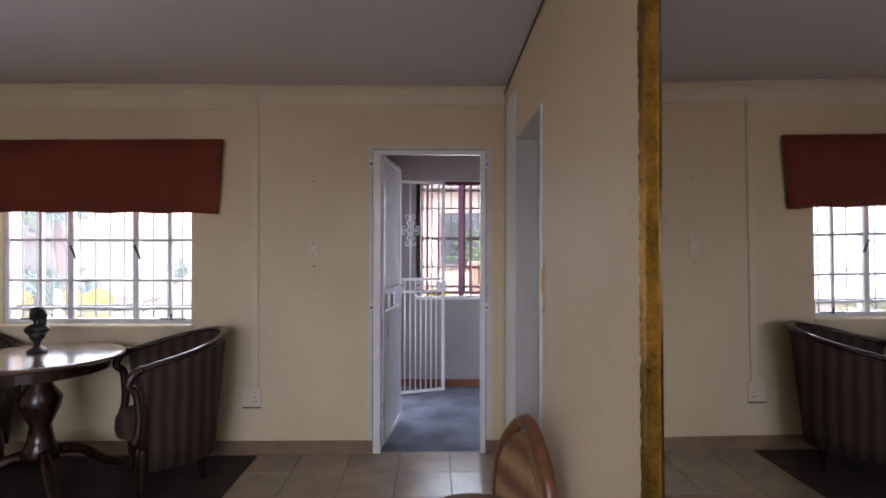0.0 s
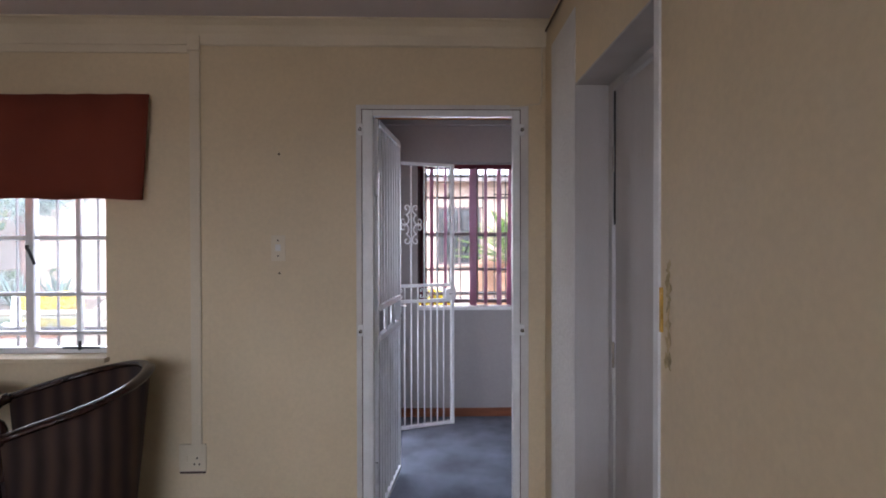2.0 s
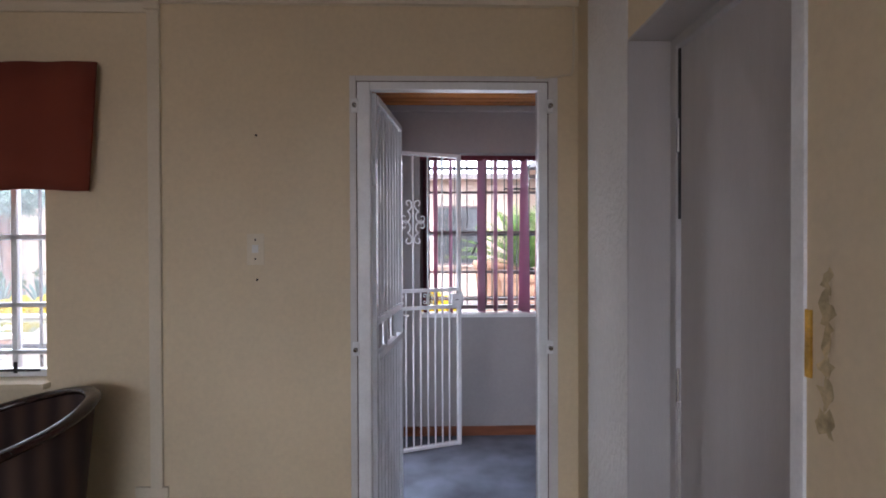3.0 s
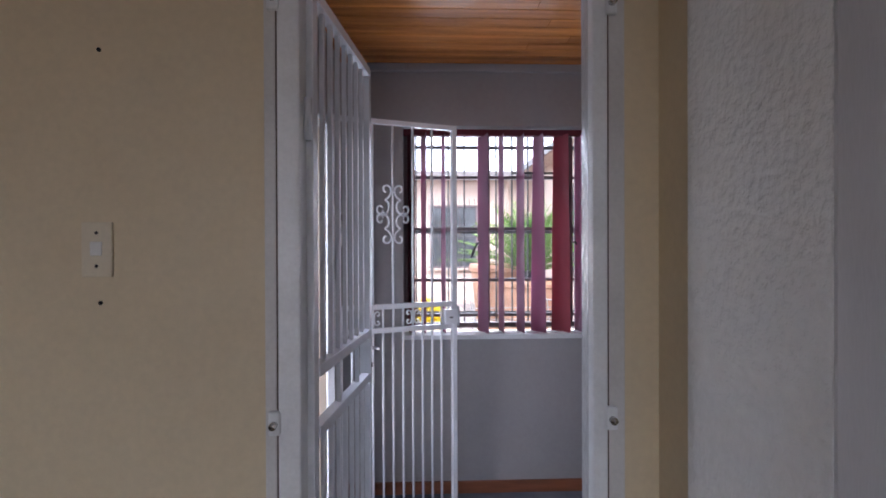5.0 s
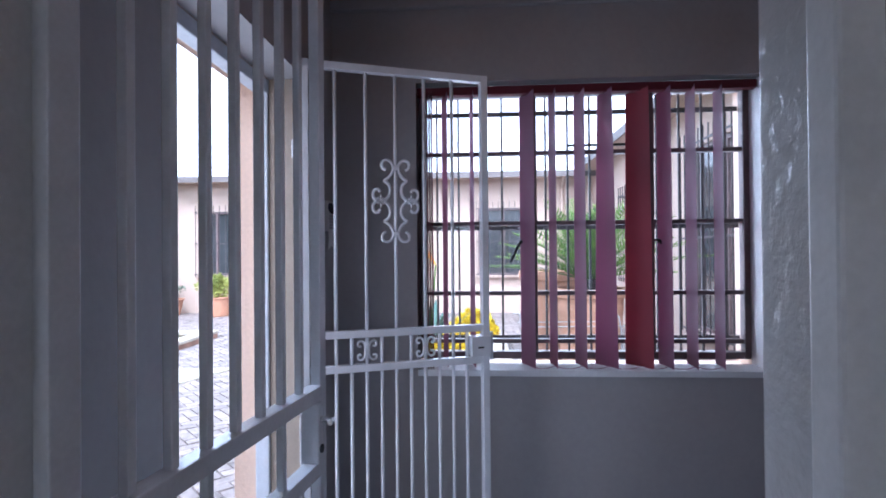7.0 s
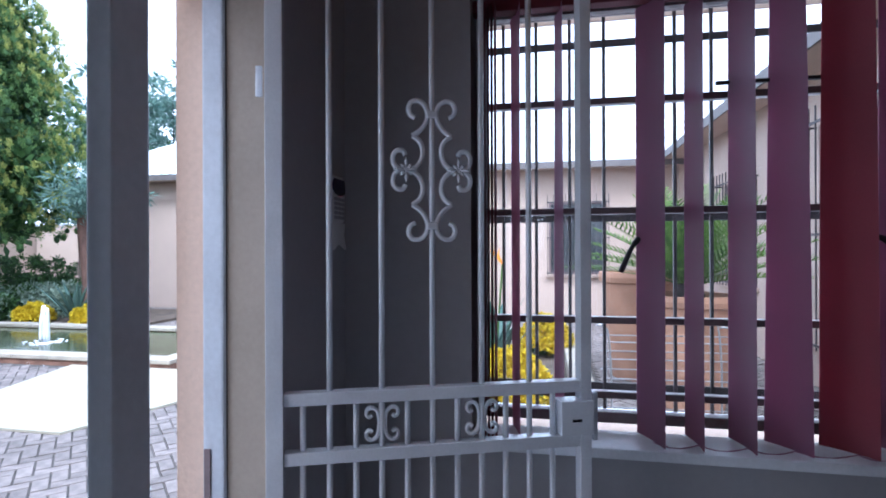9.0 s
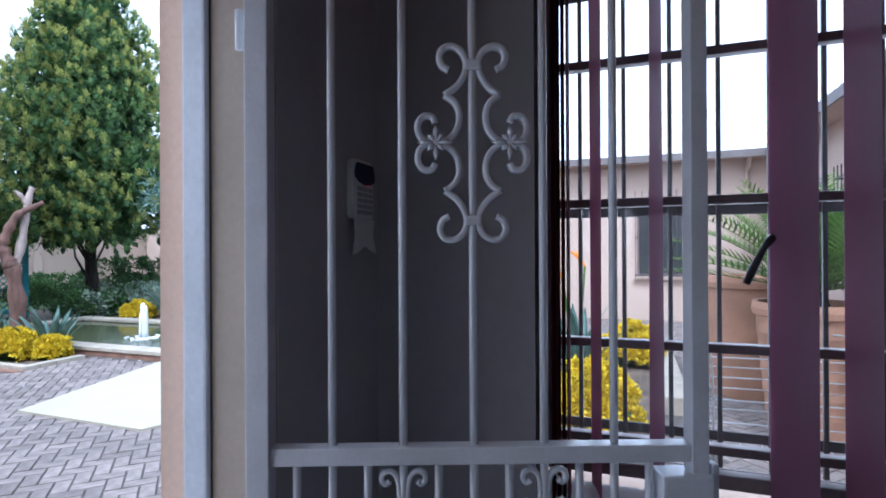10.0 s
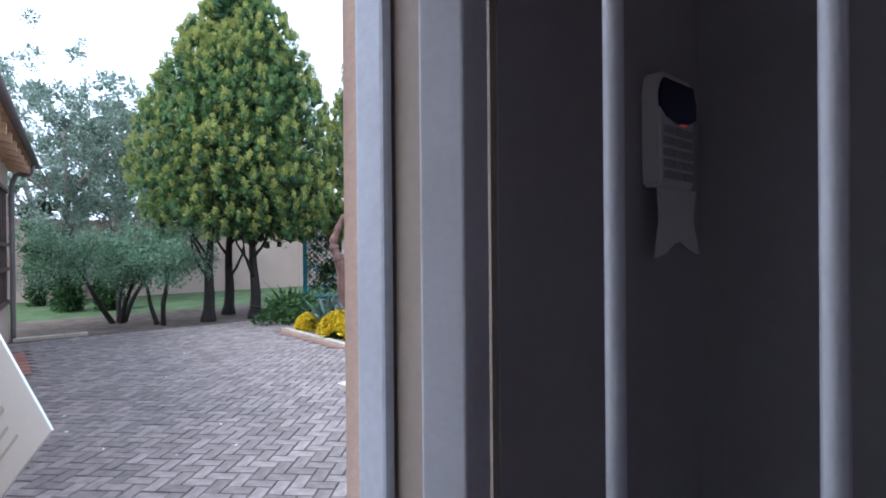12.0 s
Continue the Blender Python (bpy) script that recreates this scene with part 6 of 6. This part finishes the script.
for x, y, r, h, sd in ((-6.5, 16.3, 0.32, 0.48, 1), (-7.85, 16.4, 0.38, 0.42, 2)):
    clay_pot("clay_pot", (x, y, G), r, h, TERRACOTTA, "red terracotta pot against the far building")
    sh = thing("potted_shrub", (x, y, G + h * 0.9), "small shrub growing in the red pot", "shrub")
    rng_ = np.random.default_rng(sd)
    cs = rng_.normal(size=(36, 3)) * np.array([0.14, 0.14, 0.16]) + np.array([0, 0, 0.34])
    leaf_mesh("foliage", cs, rng_.uniform(0.08, 0.16, 36), 34, 0.08, 0.028, GOLDLEAF if sd == 1 else GREYLEAF, sh, sd + 30)
    part("stem", tube([(0, 0, 0), (0.02, 0, 0.3)], 0.012, 6), BARK, sh)

# wire rack before the pots
rk = thing("wire_rack", (0.78, 9.15, G), "galvanised wire rack standing on the paving", "rack")
for x in (-0.45, 0.5):
    for y in (-0.18, 0.18):
        part("post", tube(smooth_line([(x, y, 0.0), (x, y, 0.5), (x - 0.03, y, 0.86), (x - 0.12, y, 0.9)], 3), 0.008, 6), SILVER, rk, smooth=True)
for z in (0.12, 0.3, 0.46, 0.62, 0.76):
    for y in (-0.18, 0.18):
        part("wire", tube([(-0.5, y, z), (0.55, y, z + 0.01)], 0.005, 6), SILVER, rk)
for k in range(7):
    x = -0.4 + 0.14 * k
    part("wire", tube([(x, -0.18, 0.12), (x, 0.18, 0.12)], 0.004, 6), SILVER, rk)

# white sign board leaning outside the door
sg = thing("sign_board", (-2.128, 5.308, 0.965), "white printed sign board propped on a stake outside the door", "sign")
e_ = Vector((-0.89, -0.455, 0))
u_ = (e_ * 0.209 + Vector((0, 0, 0.22))).normalized()
v_ = (e_ * 0.167 - Vector((0, 0, 0.16))).normalized()
n_ = u_.cross(v_).normalized()
n_ = n_ if n_.x > 0 else -n_


def board_piece(u0, u1, v0, v1, d0, d1):
    bm = bmesh.new()
    c = [bm.verts.new(u_ * u + v_ * v + n_ * d) for d in (d0, d1) for u, v in ((u0, v0), (u1, v0), (u1, v1), (u0, v1))]
    for f in ((0, 1, 2, 3), (7, 6, 5, 4), (0, 4, 5, 1), (1, 5, 6, 2), (2, 6, 7, 3), (3, 7, 4, 0)):
        bm.faces.new([c[k] for k in f])
    bmesh.ops.recalc_face_normals(bm, faces=bm.faces)
    return bm


part("board", board_piece(0, 0.36, 0, 1.53, -0.006, 0.0), SIGNWHITE, sg)
for k, (u0, u1, v0, v1) in enumerate(((0.07, 0.078, 0.12, 0.28), (0.11, 0.119, 0.14, 0.36), (0.155, 0.172, 0.12, 0.42), (0.205, 0.213, 0.12, 0.36), (0.25, 0.268, 0.12, 0.46), (0.31, 0.318, 0.12, 0.36))):
    part("printed_line", board_piece(u0, u1, v0, v1, 0.0004, 0.0012), SIGNINK, sg)
part("stake", tube([(-0.25, -0.12, -1.075), (-0.22, -0.11, -0.02)], 0.015, 8), TIMBER, sg)

# red brick strip and kerb at the corner of the yard
rs = thing("brick_strip", (0, 0, G), "strip of red bricks set flush in the paving", "brick strip", kind="structure")
for k in range(7):
    part("brick", box(-10.7 + 0.27 * k, -10.46 + 0.27 * k, 5.36, 5.6, -0.02, 0.004, 0.004), BRICKRED, rs)
kb_ = thing("kerb", (0, 0, G), "pale concrete kerb along the soil bed", "kerb", kind="structure")
for k in range(3):
    part("kerb_stone", box(-12.16, -12.02, 5.5 + 0.36 * k, 5.85 + 0.36 * k, -0.03, 0.045, 0.008), KERB, kb_)

# fallen petals
bm = bmesh.new()
rng = random.Random(12)
for k in range(34):
    x, y, a = rng.uniform(-11, -2), rng.uniform(5.6, 10.5), rng.uniform(0, 6.28)
    c, s_ = math.cos(a), math.sin(a)
    w, l_ = rng.uniform(0.006, 0.012), rng.uniform(0.012, 0.024)
    bm.faces.new([bm.verts.new((x + c * p - s_ * q, y + s_ * p + c * q, G + 0.006 + h)) for p, q, h in ((-l_, 0, 0), (0, -w, 0.004), (l_, 0, 0.006), (0, w, 0.004))])
tagged(link_bm("fallen_petals", bm, FOAM), "small white petals scattered on the paving", "petals", kind="stuff")

# ---- floor tiles ----
tile_me = bpy.data.meshes.new("tile")
bm = box(-0.164, 0.164, -0.164, 0.164, -0.005, 0.0)
for v in bm.verts:
    if v.co.z > -0.001:
        v.co.x *= 0.992
        v.co.y *= 0.992
bm.to_mesh(tile_me)
bm.free()
tile_me.materials.append(TILE)
floor_t = thing("floor", (0, 0, 0), "shiny beige ceramic floor tiles", "floor", kind="structure")
for i in range(-11, 3):
    for j in range(-17, 1):
        x, y = -0.267 + 0.333 * i, 3.932 + 0.333 * j
        if -4.2 < x < 0.26 and -1.8 < y < 4.09:
            o = new("tile", tile_me)
            o.location = (x, y, 0)
            o.parent = floor_t
            o.rotation_euler = (0, 0, math.pi / 2 * ((i * 7 + j * 3) % 4))

# ---- herringbone paving ----
PW = 0.103
rot = Matrix.Rotation(radians(45), 3, "Z")
brick_me = []
for vert in (0, 1):
    bm = box(-PW + 0.004, PW - 0.004, -PW / 2 + 0.004, PW / 2 - 0.004, -0.02, 0.0)
    for v in bm.verts:
        if v.co.z > -0.001:
            v.co.x -= math.copysign(0.004, v.co.x)
            v.co.y -= math.copysign(0.004, v.co.y)
            v.co.z = 0.0
    me = bpy.data.meshes.new("paver")
    bm.to_mesh(me)
    bm.free()
    me.materials.append(PAVER)
    brick_me.append(me)
pav = thing("pavement", (0, 0, G), "grey brick paving laid in herringbone", "paving", kind="structure")
rng = random.Random(1)
cv, cf = [], []
near = 0


def blocked(x, y):
    return (PX0 - 0.1 < x < PX1 + 0.1 and PY0 - 0.1 < y < PY1 + 0.1) or (-10.05 < x < -7.6 and 9.22 < y < 10.95) or (-12.2 < x < -8.1 and 13.0 < y < 16.3) or (-1.35 < x < 0.35 and 8.95 < y < 13.05) or (-10.75 < x < -8.75 and 5.3 < y < 5.65)


for j in range(-160, 160):
    for i in range(-160, 160):
        c = (i - j) % 4
        if c == 0:
            u, v, turn = (i + 1) * PW, (j + 0.5) * PW, 0
        elif c == 2:
            u, v, turn = (i + 0.5) * PW, j * PW, 1
        else:
            continue
        p = rot @ Vector((u, v, 0)) + Vector((-4.5, 10.5, 0))
        if not (-11.88 < p.x < 2.7 and 4.45 < p.y < 16.9) or blocked(p.x, p.y) or (p.x > -1.1 and p.y < 6.2) or (p.x < -4.5 and p.y < 5.5 - 0.108 * (p.x + 13.2)):
            continue
        dz = rng.uniform(-0.003, 0.003)
        ang = 45 + 90 * turn + rng.uniform(-0.7, 0.7)
        if -5.2 < p.x < -2.6 and 5.9 < p.y < 8.1:
            o = new("paver", brick_me[0])
            o.parent = pav
            o.matrix_local = pose(p.x, p.y, dz, rng.uniform(-.3, .3), rng.uniform(-.3, .3), ang)
            near += 1
        else:
            m = Matrix.Rotation(radians(ang), 3, "Z")
            base = len(cv)
            for sx, sy in ((-1, -1), (1, -1), (1, 1), (-1, 1)):
                q = m @ Vector((sx * (PW - 0.004), sy * (PW / 2 - 0.004), 0)) + p
                cv.append((q.x, q.y, -0.015))
            for sx, sy in ((-1, -1), (1, -1), (1, 1), (-1, 1)):
                q = m @ Vector((sx * (PW - 0.008), sy * (PW / 2 - 0.008), 0)) + p
                cv.append((q.x, q.y, dz))
            cf += [(base + 4, base + 5, base + 6, base + 7)] + [(base + k, base + (k + 1) % 4, base + 4 + (k + 1) % 4, base + 4 + k) for k in range(4)]
me = bpy.data.meshes.new("far_pavers")
me.from_pydata(cv, [], cf)
me.materials.append(PAVERFAR)
fp_ = new("far_pavers", me)
fp_.parent = pav
tagged(fp_, kind="stuff")
